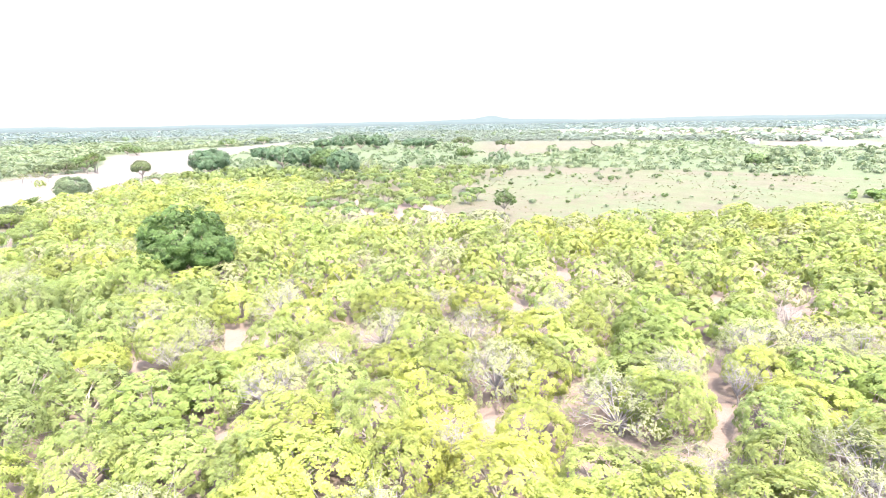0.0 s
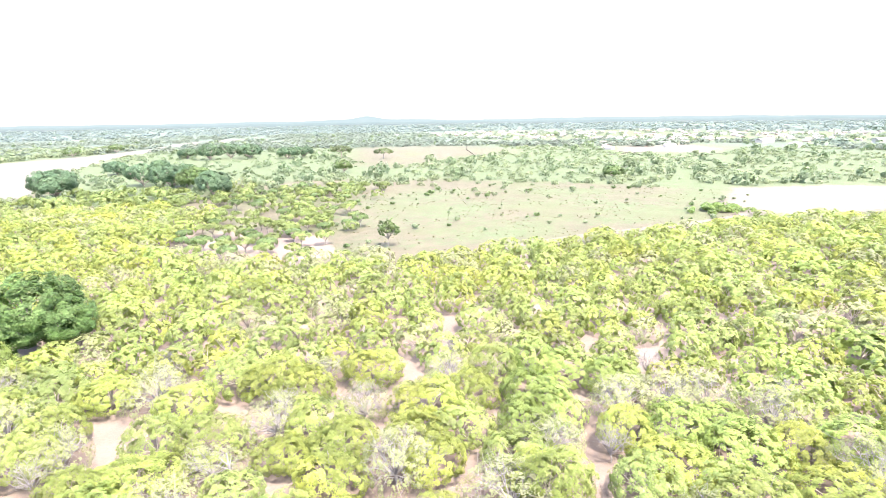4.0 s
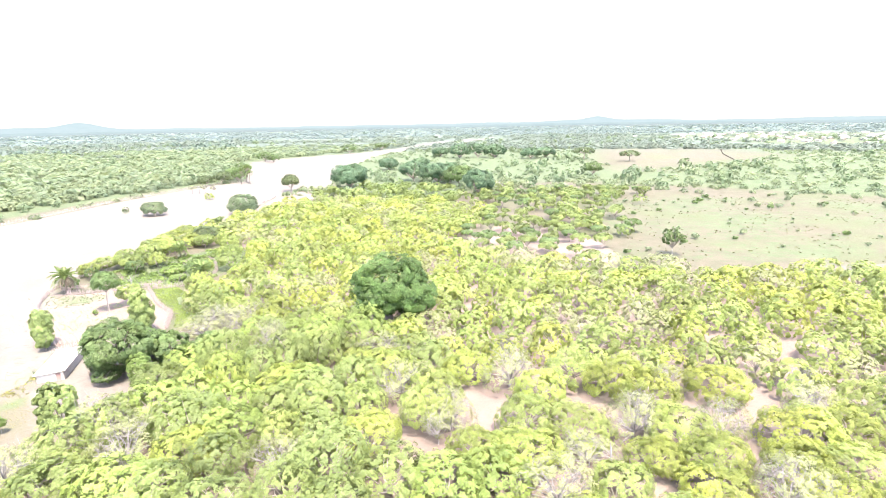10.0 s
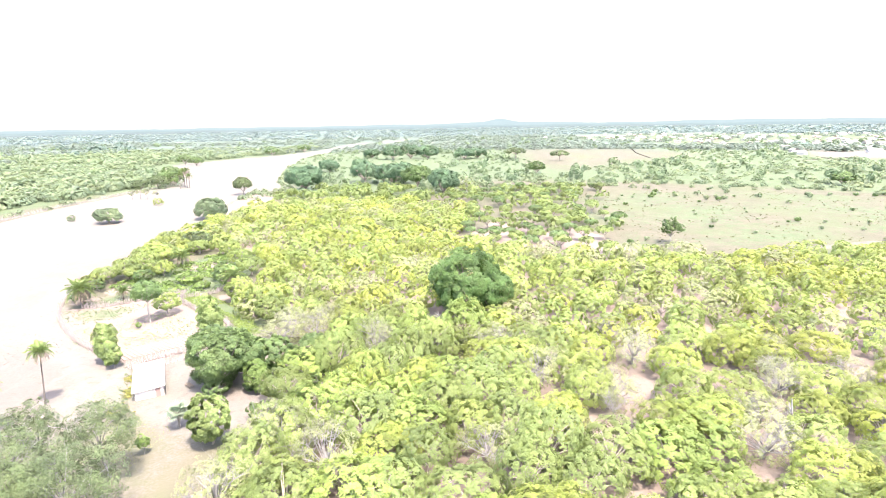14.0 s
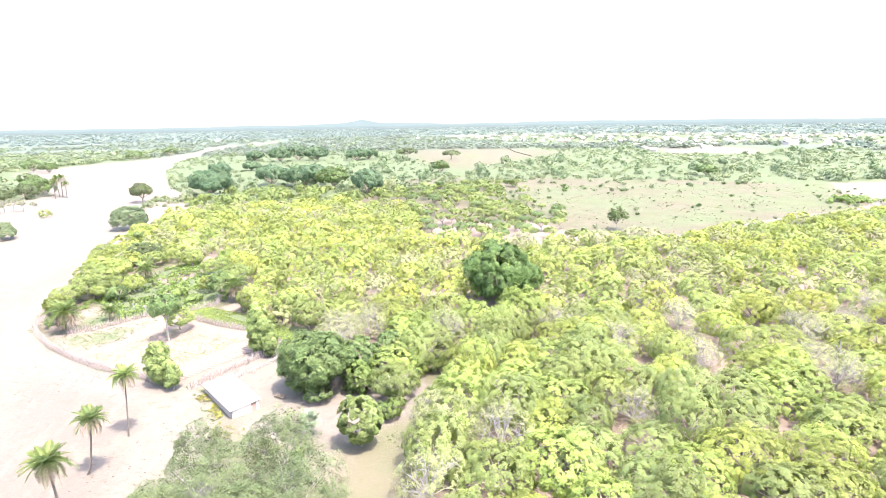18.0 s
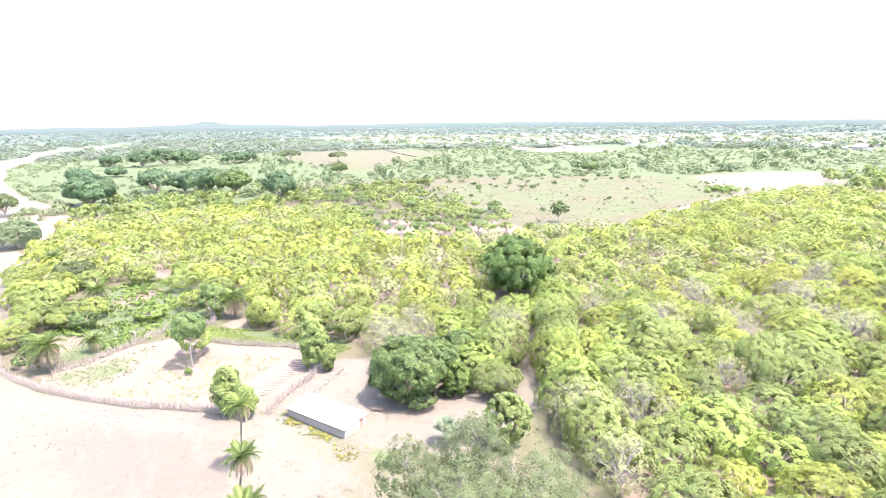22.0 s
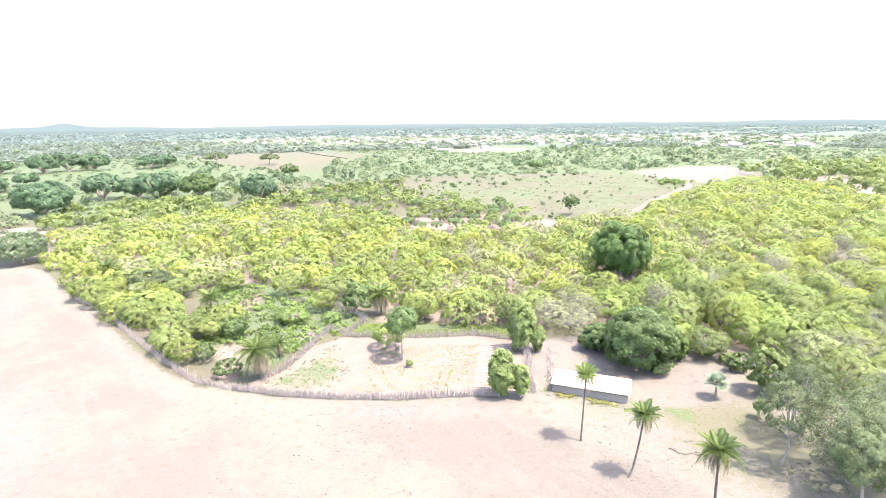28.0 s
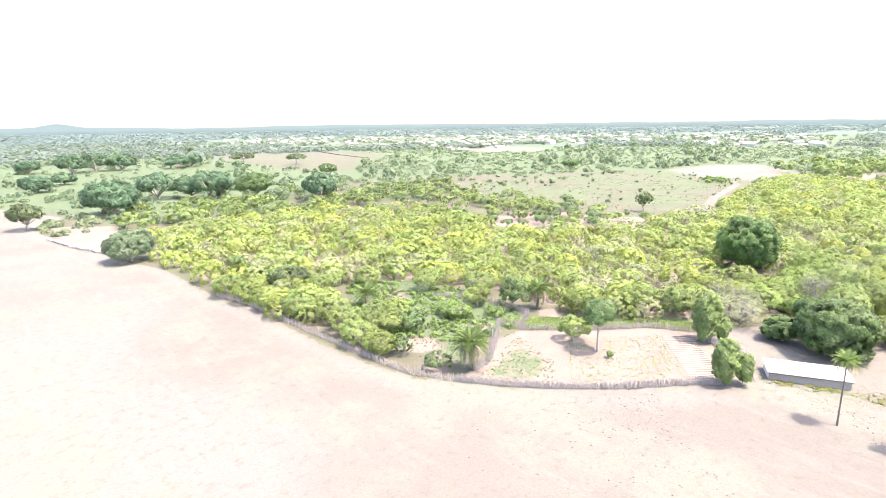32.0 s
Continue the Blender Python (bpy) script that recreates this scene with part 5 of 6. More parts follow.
def build_shed():
    L, D, HF, HB, T = 12.8, 4.95, 1.62, 1.98, 0.2
    e = thing("shed", (-127.6, 93.0, -0.46), "long low grey block shed with a bleached sheet-metal roof", "shed", rot=math.degrees(math.atan2(-11.35, 5.93)))
    slope = (HB - HF) / D
    # block courses of the walls, each block a piece of its own
    blk = {}

    def block(w, flip):
        key = (round(w, 2), flip)
        if key not in blk:
            bm = box_np(0, w - 0.02, 0, T, 0, 0.235, 0.012) if not flip else box_np(0, T, 0, w - 0.02, 0, 0.235, 0.012)
            blk[key] = bm_mesh("block", bm, M_BLOCK)
        return blk[key]

    core = {"front_wall": prism_mesh("front_core", [(0.02, -0.3), (T - 0.02, -0.3), (T - 0.02, HF), (0.02, HF)], 0.02, L - 0.02, M_BLOCK),
            "back_wall": prism_mesh("back_core", [(D - T + 0.02, -0.3), (D - 0.02, -0.3), (D - 0.02, HB), (D - T + 0.02, HB - 0.05)], 0.02, L - 0.02, M_BLOCK),
            "end_wall": prism_mesh("end_core", [(0.03, -0.3), (D - 0.03, -0.3), (D - 0.03, HB - 0.02), (0.03, HF - 0.02)], 0.02, T - 0.02, M_PLASTER)}
    front = part("front_wall", core["front_wall"], e)
    part("back_wall", core["back_wall"], e)
    part("end_wall", core["end_wall"], e)
    far = part("end_wall", core["end_wall"], e)
    far.matrix_basis = pose(L - T, 0, 0)
    for c in range(7):
        x, z = (0.0 if c % 2 else -0.2), c * 0.25 - 0.02
        while x < L - 0.02:
            w = min(0.44, L - x)
            x0 = max(x, 0)
            w = w - (x0 - x)
            if w > 0.06:
                ob = part("block", block(round(w, 2), False), front)
                ob.matrix_basis = pose(x0, random.uniform(-0.008, 0.004), z)
            x += 0.44
    # roof: overlapping corrugated sheets
    n = 15
    w = (L + 0.6) / n
    sheet = corrugated("roof_sheet", w + 0.08, -0.35, HF - 0.35 * slope + 0.12, D + 0.3, HB + 0.3 * slope + 0.12, M_METAL)
    beam = bm_mesh("rafter", box_np(-0.04, 0.04, -0.28, D + 0.25, -0.1, 0, 0.008), M_WOOD)
    for k in range(n):
        ob = part("roof_sheet", sheet, e)
        ob.matrix_basis = pose(-0.3 + k * w, 0, 0.006 * (k % 2), 0, random.uniform(-0.15, 0.15), 0)
    for k in range(6):
        ob = part("rafter", beam, e)
        ob.matrix_basis = pose(0.3 + k * (L - 0.6) / 5, 0, HF + 0.055, math.degrees(math.atan(slope)), 0, 0)
    # dark strip added in place of the shade cast by the roof's overhang
    verge = prism_mesh("verge_board", [(-0.3, HF - 0.3 * slope - 0.02), (D + 0.25, HB + 0.25 * slope - 0.02), (D + 0.25, HB + 0.25 * slope + 0.09), (-0.3, HF - 0.3 * slope + 0.09)], L + 0.12, L + 0.16, M_WOOD)
    part("verge_board", verge, e, "dark strip standing for the shade under the roof's edge")
    part("eave_board", bm_mesh("eave_board", box_np(-0.25, L + 0.25, -0.36, -0.33, HF - 0.16, HF - 0.06, 0.006), M_WOOD), e, "thin dark eave board")
    # a faded door in the end wall
    dr = part("door", bm_mesh("door", box_np(L - 0.01, L + 0.04, D - 1.45, D - 0.6, 0.05, 1.7, 0.01), M_DOOR), e, "faded pinkish plank door")
    part("latch", bm_mesh("latch", box_np(L + 0.04, L + 0.07, D - 1.42, D - 1.34, 1.0, 1.12, 0.008), M_METAL), dr)


build_shed()


def build_cot():
    """A low slatted cot under the shade tree."""
    e = thing("wooden_cot", (-114.0, 86.9, float(ground_z(-114.0, 86.9))), "low weathered wooden slatted cot in the tree's shade", "cot", rot=-40)
    rail = bm_mesh("cot_rail", box_np(-1.0, 1.0, -0.04, 0.04, 0.40, 0.50, 0.01), M_WOOD)
    slat = bm_mesh("cot_slat", box_np(-0.05, 0.05, -0.5, 0.5, 0.50, 0.53, 0.006), M_WOOD)
    leg = bm_mesh("cot_leg", box_np(-0.045, 0.045, -0.045, 0.045, 0.0, 0.44, 0.008), M_WOOD)
    for y in (-0.46, 0.46):
        part("rail", rail, e).matrix_basis = pose(0, y, 0)
        for x in (-0.9, 0.9):
            part("leg", leg, e).matrix_basis = pose(x, y * 0.82, 0)
    for k in range(13):
        part("slat", slat, e).matrix_basis = pose(-0.93 + k * 0.155, 0, 0, 0, 0, random.uniform(-2, 2))


build_cot()

# ---- brush fences ----
RNG_S = np.random.default_rng(61)


def stake_np(rng, h):
    top = rng.normal(size=2) * 0.1
    mid = rng.normal(size=2) * 0.07
    return tube([[0, 0, -0.15], [mid[0], mid[1], h * 0.5], [top[0], top[1], h]], [0.036, 0.03, 0.014], 3)


STAKES = [mesh_np("stake", *stake_np(RNG_S, h), [M_STAKE]) for h in (1.15, 1.3, 1.45, 1.25)]


def along(line, step):
    """Evenly spaced points along a line."""
    pts = []
    for (x0, y0), (x1, y1) in zip(line, line[1:]):
        n = max(1, int(math.hypot(x1 - x0, y1 - y0) / step))
        pts += [(x0 + (x1 - x0) * k / n, y0 + (y1 - y0) * k / n) for k in range(n)]
    return pts


def brush_fence(label, line, singles=0, dens=0.13, h=1.35, wide=0.28):
    pts = along(line, dens)
    x0, y0 = pts[0]
    e = thing("brush_fence", (x0, y0, float(ground_z(x0, y0))), label, "fence", "brush fences")
    z0 = float(ground_z(x0, y0))
    every = max(1, len(pts) // singles) if singles else 0
    rest = []
    for k, (x, y) in enumerate(pts):
        dx, dy = RNG_S.normal(size=2) * wide * 0.5
        zz = float(ground_z(x, y)) - z0
        if singles and k % every == 0:
            ob = part("stake", STAKES[k % 4], e)
            ob.matrix_basis = pose(x - x0 + dx, y - y0 + dy, zz, RNG_S.uniform(-12, 12), RNG_S.uniform(-12, 12), RNG_S.uniform(0, 360))
        else:
            V, Q = stake_np(RNG_S, h * RNG_S.uniform(0.55, 1.25))
            lean = RNG_S.normal(size=2) * 0.14
            V = V + np.stack([V[:, 2] * lean[0], V[:, 2] * lean[1], 0 * V[:, 2]], 1)
            rest.append((V + [x - x0 + dx, y - y0 + dy, zz], Q))
    # brushwood laid along the foot
    for x, y in along(line, 0.5):
        for _ in range(2):
            a, l = RNG_S.uniform(0, 6.28), RNG_S.uniform(0.5, 1.1)
            c = np.array([x - x0, y - y0, float(ground_z(x, y)) - z0 + RNG_S.uniform(0.1, 0.7)]) + np.append(RNG_S.normal(size=2) * wide * 0.7, 0)
            d = np.array([math.cos(a) * l, math.sin(a) * l, RNG_S.uniform(-0.2, 0.3)]) / 2
            rest.append(tube([c - d, c + RNG_S.normal(size=3) * 0.08, c + d], [0.03, 0.03, 0.012], 3))
    q = [r for r in rest if r[1].shape[1] == 4]
    ob = part("brushwood", mesh_np("brushwood", *join_np(q), [M_STAKE]), e)
    tagged(ob, kind="stuff")


brush_fence("brush fence of upright grey stakes before the plot", [(-170, 132), (-165, 124.2), (-158, 116.3), (-151, 109.5), (-140, 101.3), (-136, 98)], 280, 0.03, 1.4, 0.3)
brush_fence("tangled brush fence along the edge of the plain", [(-170.5, 132.5), (-174, 140), (-175.5, 150), (-176.5, 163), (-177.5, 178), (-179, 200), (-182, 215)], 60, 0.06, 1.25, 0.6)
brush_fence("grey brush fence along the top of the plot", [(-142, 140), (-130, 128), (-120, 120.5), (-114.5, 111)], 60, 0.05, 1.5, 0.4)
brush_fence("broken brush fence beside the shed", [(-130.6, 94.6), (-127.5, 98.5), (-123, 102.5), (-117.5, 107)], 30, 0.05, 1.4, 0.8)
brush_fence("low broken line of brush behind the shed", [(-124, 96.5), (-119, 100.2), (-113.5, 105)], 20, 0.16, 0.8, 0.5)
brush_fence("brush fence between plot and garden", [(-164, 132), (-159, 133.3), (-151, 139), (-142, 146), (-141, 140.5), (-132.5, 145), (-132, 154), (-133, 162), (-140, 172)], 60, 0.055, 1.55, 0.5)

brush_fence("long grey brush fence on the far bank", [(-300, 225), (-300.5, 238), (-304.5, 320), (-299.5, 400), (-286, 448)], 40, 0.13, 1.9, 0.5)

# a line of stones and brush across the plain's upper end
RNG_W = np.random.default_rng(71)
hedge = [tube([[x, y, 0], [x + RNG_W.normal() * 0.4, y + RNG_W.normal() * 0.4, 0.6], [x + RNG_W.normal(), y + RNG_W.normal(), 1.1]], [0.35, 0.3, 0.1], 4) for x, y in along([(-205, 346), (-200, 317), (-193, 296)], 0.6)]
tagged(new("brush_line", mesh_np("brush_line", *join_np(hedge), [M_STAKE])), "dark line of cut brush across the pale plain", "fence", kind="stuff")

# ---- the plot: ridges and seedlings ----


def build_plot():
    rng = np.random.default_rng(91)
    # hoed ridges in the end near the shed
    A, D = np.array([-122.4, 116.0]), np.array([-139.4, 101.6])
    down = (D - A) / np.linalg.norm(D - A)
    across = np.array([5.1, -4.0]) / 6.48
    turn = math.degrees(math.atan2(across[1], across[0]))
    rows = int(np.linalg.norm(D - A) / 0.95)
    for k in range(rows):
        p = A + down * (0.6 + k * 0.95)
        t = np.linspace(0, 1, 9)
        P = np.stack([t * 6.4, 0.07 * np.sin(t * 9 + k), 0 * t], 1)
        V, Q = tube(P, np.full(9, 0.26) * (1 + 0.12 * np.sin(t * 17 + 2 * k)), 8)
        V[:, 2] *= 0.6
        ob = new("soil_ridge", mesh_np("soil_ridge", V, Q, [M_SOIL], True))
        ob.matrix_basis = pose(p[0], p[1], float(ground_z(p[0], p[1])) - 0.03, 0, 0, turn)
        tagged(ob, "hoed reddish soil ridge in the plot", "soil ridge", "plot ridges")
    # seedlings in rows beside the ridges
    gi, gj = np.meshgrid(np.arange(1, 30), np.arange(0, 27))
    P = A - across * (gi.ravel()[:, None] * 0.75) + down * (gj.ravel()[:, None] * 0.85) + rng.normal(size=(gi.size, 2)) * 0.16
    x, y = P[:, 0], P[:, 1]
    ok = inside(PLOT, x, y) & (edge_dist(PLOT, x, y) > 1.2) & (rng.uniform(size=len(x)) < 0.25 + 0.55 * patchy(x, y, 4.0, 2.0))
    x, y = x[ok], y[ok]
    pr = [crown(np.random.default_rng(950 + k), 0.30, 0.06, 0.05, 8, 6, 0.16, 0.12, 0.1, up=1.5)[0] for k in range(3)]
    V, Q = scatter_np(rng, pr, x, y, rng.uniform(0.4, 0.85, len(x)))
    tagged(new("seedlings", mesh_np("seedlings", V, Q, [M_BRIGHT])), "small green seedlings dotted over the plot", "seedlings", kind="stuff")


M_CLOD = plain_mat("dry_clods", (0.062, 0.053, 0.046), (0.088, 0.076, 0.067), 2.0, 0.95, 0.4, 0.02)
M_SOIL = plain_mat("hoed_soil", (0.118, 0.092, 0.082), (0.145, 0.122, 0.11), 0.8, 0.95, 0.6, 0.05)
build_plot()


def build_low_growth():
    """Grass tufts and weeds in the yard, garden and along the fences; clods on the plain."""
    rng = np.random.default_rng(93)
    tuft = []
    for k in range(4):
        r = np.random.default_rng(970 + k)
        n = 16
        a = r.uniform(0, 6.28, n)
        b = r.normal(size=(n, 2)) * 0.16
        h = r.uniform(0.2, 0.5, n)
        o = np.stack([np.cos(a), np.sin(a), 0 * a], 1) * 0.04
        c = np.stack([b[:, 0], b[:, 1], 0 * a], 1)
        tip = c + np.stack([np.cos(a + 1.5) * h * 0.5, np.sin(a + 1.5) * h * 0.5, h], 1)
        V = np.stack([c - o, c + o, (c + tip) / 2 + o + [0, 0, 0.05], tip], 1).reshape(-1, 3)
        tuft.append((V, np.arange(4 * n).reshape(n, 4)))
    x, y = rng.uniform(-180, -84, 20000), rng.uniform(40, 205, 20000)
    ok = (inside(YARD, x, y) & (y < 70) & (patchy(x, y, 5, 1.0) > 0.7)) | (inside(GARDEN, x, y) & (patchy(x, y, 6, 3.0) > 0.4)) | inside(WEEDS, x, y) | (edge_dist(PLOT, x, y) < 0.5) | (edge_dist([(-129, 92), (-124, 82)], x, y, False) < 1.0) | ((edge_dist(SAND[10:17], x, y, False) < 3.5) & (y > 130))
    ok &= (edge_dist(LANE, x, y, False) > 1.5) & (np.hypot(x + 117, y - 98) > 7)
    x, y = x[ok], y[ok]
    V, Q = scatter_np(rng, tuft, x, y, rng.uniform(0.3, 0.8, len(x)))
    tagged(new("grass_tufts", mesh_np("grass_tufts", V, Q, [M_SCRUB])), "green and yellowing grass tufts and weeds", "grass", kind="stuff")
    x, y = rng.uniform(-145, -104, 12000), rng.uniform(111, 150, 12000)
    ok = (soft_in(BACK_GRASS, x, y, 3) > 0.45) & (patchy(x, y, 3, 2.0) > 0.25)
    V, Q = scatter_np(rng, tuft, x[ok], y[ok], rng.uniform(0.4, 0.9, ok.sum()))
    tagged(new("lush_grass", mesh_np("lush_grass", V, Q, [M_LUSH])), "fresh yellow-green grass behind the plot's top fence", "grass", kind="stuff")
    greens = [crown(np.random.default_rng(990 + k), 0.6, 0.5, 0.15, 12, 8, 0.24, 0.2, 0.2)[0] for k in range(4)]
    x, y = rng.uniform(-172, -126, 1500), rng.uniform(134, 202, 1500)
    ok = inside(GARDEN, x, y) & (patchy(x, y, 5, 6.0) > 0.42)
    V, Q = scatter_np(rng, greens, x[ok], y[ok], rng.uniform(0.5, 1.6, ok.sum()))
    tagged(new("garden_greens", mesh_np("garden_greens", V, Q, [M_BRIGHT])), "low leafy green plants crowding the garden", "plants", kind="stuff")
    x, y = rng.uniform(-135, -106, 9000), rng.uniform(56, 96, 9000)
    ok = (edge_dist(FRONT_GRASS, x, y, False) < 6.5 * patchy(x, y, 3, 7.0) + 1.0) & inside(YARD, x, y) & (rng.uniform(size=9000) < 0.5)
    shed_u = ((x + 127.6) * 5.93 - (y - 93.0) * 11.35) / 12.8
    shed_v = ((x + 127.6) * 11.35 + (y - 93.0) * 5.93) / 12.8
    ok &= ~((shed_u > -0.4) & (shed_u < 13.3) & (shed_v > -0.4) & (shed_v < 6.0))
    V, Q = scatter_np(rng, tuft, x[ok], y[ok], rng.uniform(0.12, 0.34, ok.sum()))
    tagged(new("yellow_grass", mesh_np("yellow_grass", V, Q, [M_YELLOWGRASS])), "yellowing grass before the shed and in the yard", "grass", kind="stuff")
    # yellow weeds in flower along the foot of the shed's wall
    weed = [crown(np.random.default_rng(1010 + k), 0.34, 0.28, 0.08, 9, 8, 0.13, 0.12, 0.2)[0] for k in range(3)]
    f, off = rng.uniform(0.03, 1.0, 130), rng.uniform(0.3, 2.0, 130)
    x, y = -127.6 + 5.93 * f - 0.886 * off, 93.0 - 11.35 * f - 0.463 * off
    ok = patchy(x, y, 1.6, 4.0) > 0.5
    x, y = np.append(x[ok], -122.6 + rng.normal(size=24) * 1.1), np.append(y[ok], 77.6 + rng.normal(size=24) * 1.0)
    V, Q = scatter_np(rng, weed, x, y, rng.uniform(0.4, 1.1, len(x)))
    tagged(new("yellow_weeds", mesh_np("yellow_weeds", V, Q, [M_WEED])), "low weeds with yellow flowers along the foot of the shed wall", "weeds", kind="stuff")
    x, y = rng.uniform(0, 240, 1500), rng.uniform(180, 360, 1500)
    ok = inside(FIELD, x, y) & (patchy(x, y, 9, 5.0) > 0.45)
    V, Q = scatter_np(rng, tuft, x[ok], y[ok], rng.uniform(0.6, 1.6, ok.sum()))
    tagged(new("field_grass", mesh_np("field_grass", V, Q, [M_DRYGRASS])), "clumps of dry grass in the open field", "grass", kind="stuff")
    # clods and dung on the plain
    clod = []
    for k in range(3):
        bm = bmesh.new()
        bmesh.ops.create_icosphere(bm, subdivisions=1, radius=0.16)
        r = random.Random(k)
        V = np.array([[v.co.x * r.uniform(0.7, 1.4), v.co.y * r.uniform(0.7, 1.4), v.co.z * 0.6 + 0.04] for v in bm.verts])
        Q = np.array([[v.index for v in f.verts] for f in bm.faces])
        bm.free()
        clod.append((V, Q))
    x, y = rng.uniform(-200, -130, 9000), rng.uniform(30, 128, 9000)
    ok = inside(SAND, x, y) & (patchy(x, y, 9, 2.0) > 0.5) & (rng.uniform(size=9000) < smooth(x, -200, -145) ** 1.5)
    V, Q = scatter_np(rng, clod, x[ok], y[ok], 0.25 + 0.9 * rng.uniform(size=ok.sum()) ** 2.5)
    tagged(new("clods", mesh_np("clods", V, Q, [M_CLOD])), "small dark clods scattered on pale sand", "clods", kind="stuff")
    rocks = thing("rock_ledge", (-128.2, 67.8, float(ground_z(-128.2, 67.8))), "broken line of dark stones at the yard's edge", "rocks")
    me = [mesh_np("ledge_stone", V * np.array([2.2, 1.4, 1.3]), Q, [M_STONE]) for V, Q in clod]
    for k in range(22):
        f = k / 21 - 0.5
        ob = part("stone", me[k % 3], rocks)
        ob.matrix_basis = pose(2.6 * f + 0.5 * math.sin(9 * f) + rng.normal() * 0.1, -5.0 * f + rng.normal() * 0.15, 0, rng.uniform(-15, 15), 0, -62 + rng.uniform(-25, 25))


build_low_growth()

# ---- dead wood and odd things in the garden ----


def dead_snag(x, y, h, label):
    rng = np.random.default_rng(int(abs(x)) + 3)
    e = thing("dead_snag", (x, y, float(ground_z(x, y))), label, "dead tree", "dead snags")
    part("stem", mesh_np("snag_stem", *tube([[0, 0, -0.2], [0.15, 0.05, h * 0.5], [-0.1, 0.2, h]], [0.2, 0.16, 0.07], 7), [M_DEADWOOD], True), e)
    for k in range(4):
        a = rng.uniform(0, 6.28)
        z = h * rng.uniform(0.45, 0.85)
        part("branch", mesh_np("snag_branch", *tube([[0, 0.1, z], [math.cos(a) * 0.7, math.sin(a) * 0.7, z + 0.5], [math.cos(a) * 1.2, math.sin(a) * 1.3, z + 1.1]], [0.09, 0.06, 0.02], 5), [M_DEADWOOD], True), e)


dead_snag(-149.5, 141.5, 3.0, "bleached dead snag standing at the fence")
dead_snag(-153.5, 146.0, 2.2, "bleached broken snag in the garden")
dead_snag(-66.5, 112.0, 4.5, "bleached bare snag beside the mango tree")
dead_snag(-59.8, 75.2, 5.5, "bleached bare snag among the cashew trees")
dead_snag(-37.2, 57.5, 5.0, "bleached bare snag among the cashew trees")
dead_snag(-14.0, 64.0, 5.5, "bleached bare snag among the cashew trees")
dead_snag(-2.0, 62.0, 5.0, "bleached bare snag among the cashew trees")
dead_snag(-20.0, 84.0, 5.0, "bleached bare snag among the cashew trees")

# bare, leafless shrubs that show as grey puffs in the orchard
RNG_B = np.random.default_rng(17)
for x, y in ((-64, 84), (-38, 70), (10, 60), (34, 58), (-8, 80), (-50, 96), (52, 78), (20, 92), (-76, 72), (-30, 102), (66, 64), (0, 46)):
    e = thing("bare_tree", (x, y, float(ground_z(x, y))), "leafless grey twiggy tree in the orchard", "tree", "bare trees", RNG_B.uniform(0, 360))
    r = np.random.default_rng(int(x + 200))
    C, _ = crown_lobes(r, 2.4, 2.6, 3.0, 60, 0.1)
    part("trunk", mesh_np("bare_tree", *limbs(r, C, 1.3, 0.085, 20, 0.25, 4, 170), [M_DEADWOOD], True), e)

# ---- the distant town ----


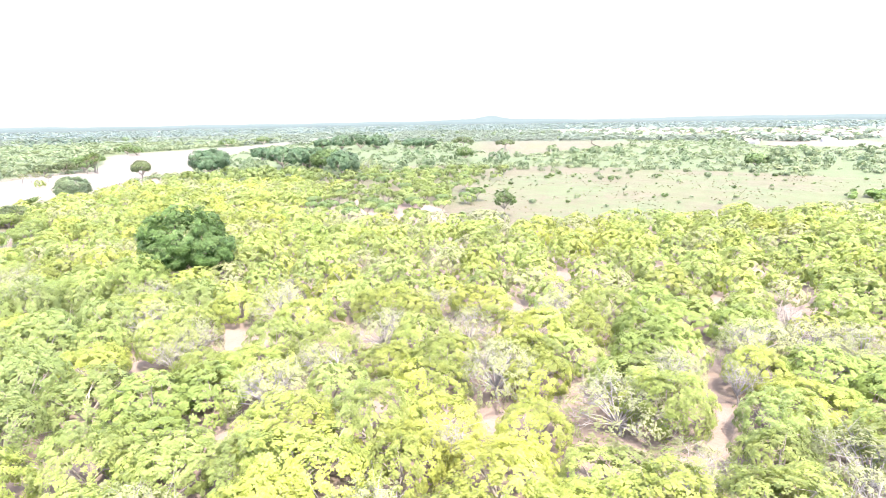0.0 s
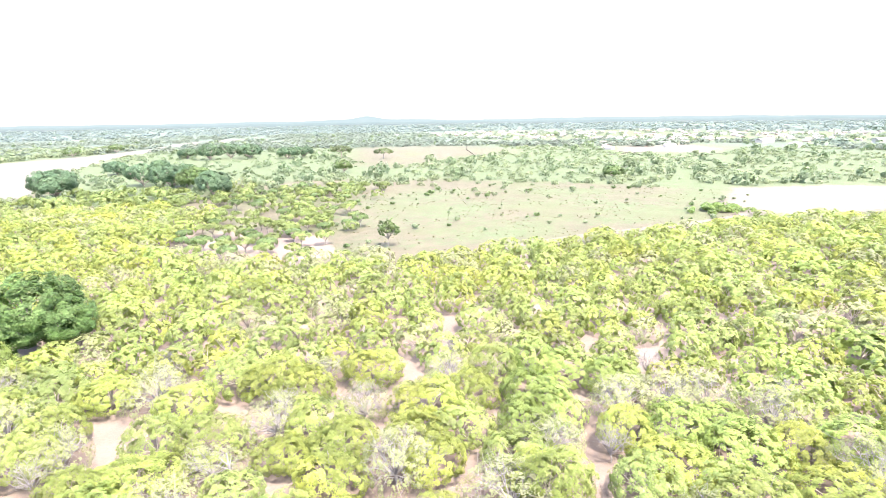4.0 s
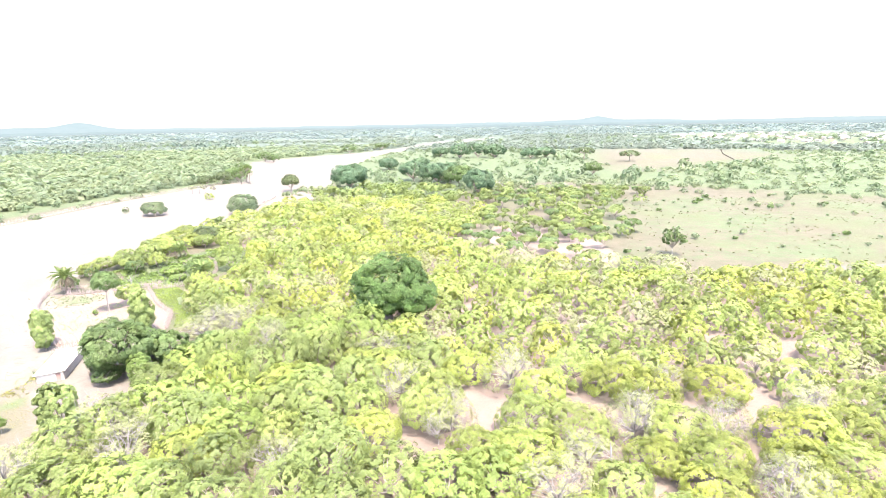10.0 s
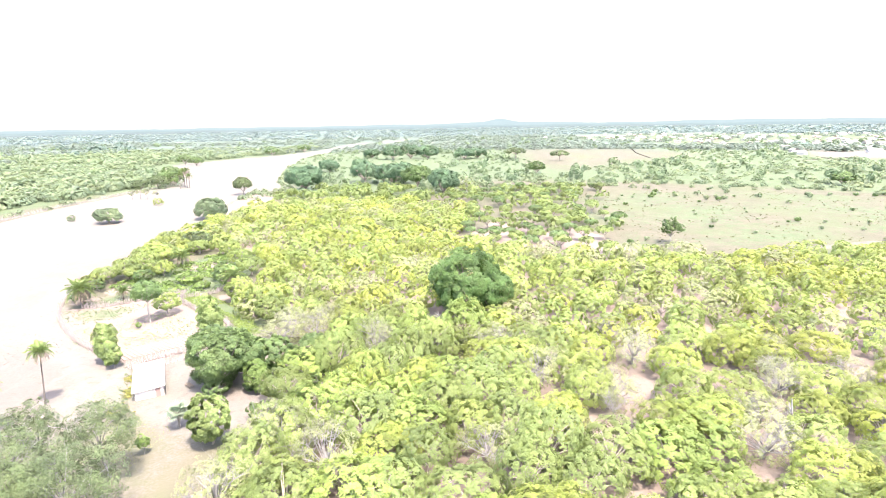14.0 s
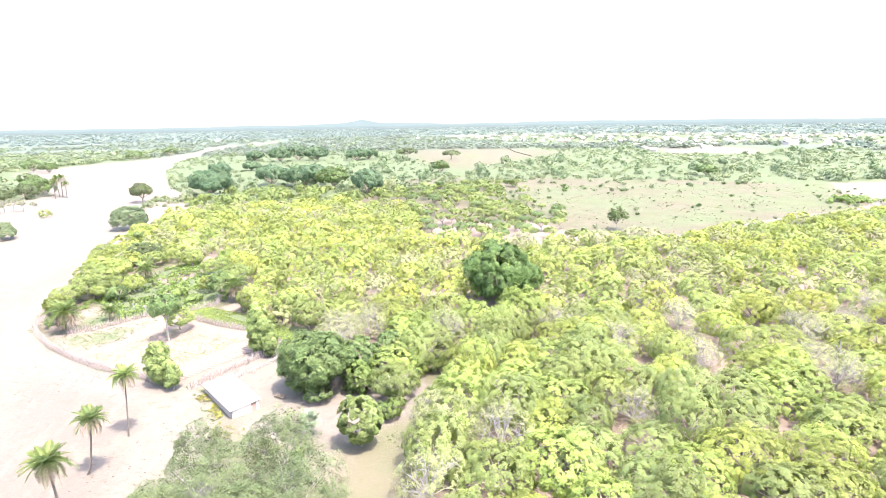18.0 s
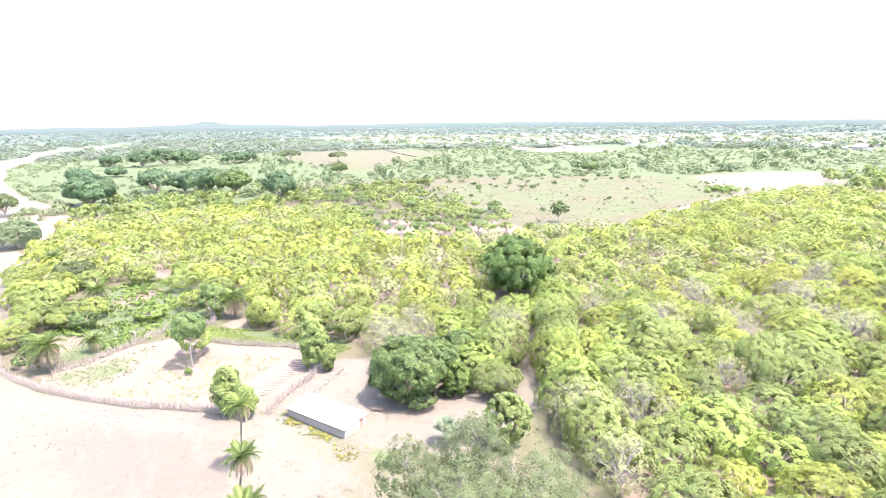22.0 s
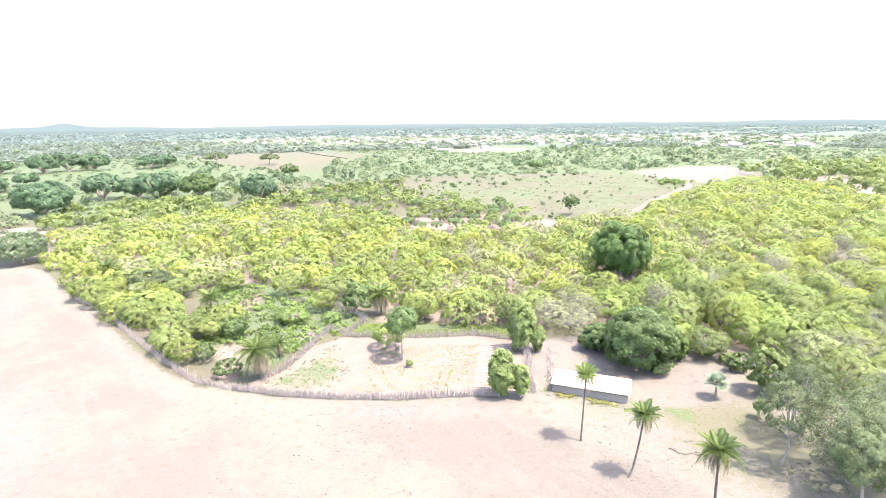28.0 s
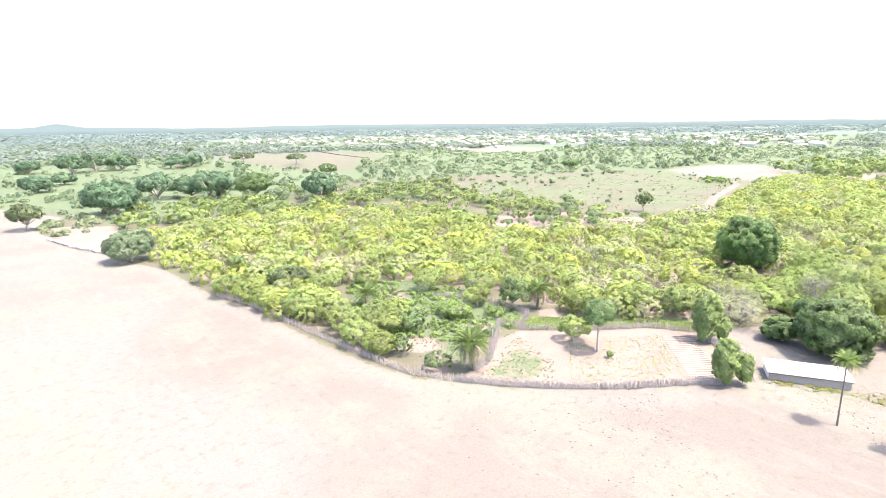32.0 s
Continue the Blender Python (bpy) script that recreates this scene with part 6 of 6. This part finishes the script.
def house_protos():
    out = []
    rng = np.random.default_rng(101)
    for k in range(6):
        w, d, h = ((11, 8, 3.0), (9, 7, 2.8), (15, 9, 3.2), (8, 8, 3.0), (34, 13, 5.0), (26, 11, 4.4))[k]
        roof = (M_RUST, M_METAL, M_METAL, M_RUST, M_METAL, M_METAL)[k]
        wall = (M_WHITEWALL, M_MUDWALL, M_WHITEWALL, M_WHITEWALL, M_WHITEWALL, M_WHITEWALL)[k]
        body = bm_mesh("house_wall", box_np(-w / 2, w / 2, -d / 2, d / 2, -0.5, h), wall)
        rf = prism_mesh("house_roof", [(-d / 2 - 0.6, h - 0.1), (0, h + d * 0.2), (d / 2 + 0.6, h - 0.1), (d / 2 + 0.6, h + 0.05), (0, h + d * 0.2 + 0.16), (-d / 2 - 0.6, h + 0.05)], -w / 2 - 0.5, w / 2 + 0.5, roof)
        dr = bm_mesh("house_door", box_np(-0.5, 0.5, -d / 2 - 0.05, -d / 2 + 0.05, 0, 2.05), M_WOOD)
        wi = bm_mesh("house_window", box_np(-0.6, 0.6, -d / 2 - 0.05, -d / 2 + 0.05, 1.0, 2.1), M_WOOD)
        out.append((body, rf, dr, wi, w))
    return out


HOUSES = house_protos()
RNG_H = np.random.default_rng(111)


def house(x, y, k, rot):
    body, rf, dr, wi, w = HOUSES[k]
    big = k >= 4
    e = thing("house" if not big else "warehouse", (x, y, float(ground_z(x, y))),
              "long pale warehouse with a bright metal roof" if big else ("low white house with a rusty metal roof" if k in (0, 3) else "low pale house with a bright metal roof"), "building", "distant town", rot)
    part("wall", body, e)
    part("roof", rf, e)
    part("door", dr, e)
    for s in (-0.3, 0.3):
        part("window", wi, e).matrix_basis = pose(s * w, 0, 0)


for x, y, rot in ((842, 679, 10), (870, 640, 20), (992, 614, 15), (752, 394, 40), (821, 316, 50), (860, 330, 40), (640, 640, 30), (700, 760, 0), (940, 480, 30)):
    house(x, y, 4 + int(x) % 2, rot + RNG_H.uniform(-20, 20))
made = 0
while made < 300:
    az, r = math.radians(RNG_H.uniform(6, 72)), RNG_H.uniform(820, 1900)
    x, y = -100 + r * math.sin(az), r * math.cos(az)
    if inside(TOWN_DUST, x, y):
        house(x, y, int(RNG_H.integers(4)), RNG_H.uniform(0, 180))
        made += 1
for x, y in ((420, 760), (455, 800), (500, 720), (540, 790), (560, 860), (470, 860), (390, 700), (600, 820)):
    house(x, y, int(RNG_H.integers(4)), RNG_H.uniform(0, 180))

# dark field walls near the town
for line in ([(258, 962), (209, 781), (189, 671)], [(381, 654), (368, 579)], [(358, 513), (400, 540), (472, 573)], [(330, 600), (420, 640)]):
    e = [tube([[x, y, 0], [x, y, 1.0], [x, y, 1.7]], [0.6, 0.5, 0.3], 4) for x, y in along(line, 1.6)]
    tagged(new("field_wall", mesh_np("field_wall", *join_np(e), [M_STONE])), "dark dry-stone field wall crossing a pale field", "wall", kind="stuff")
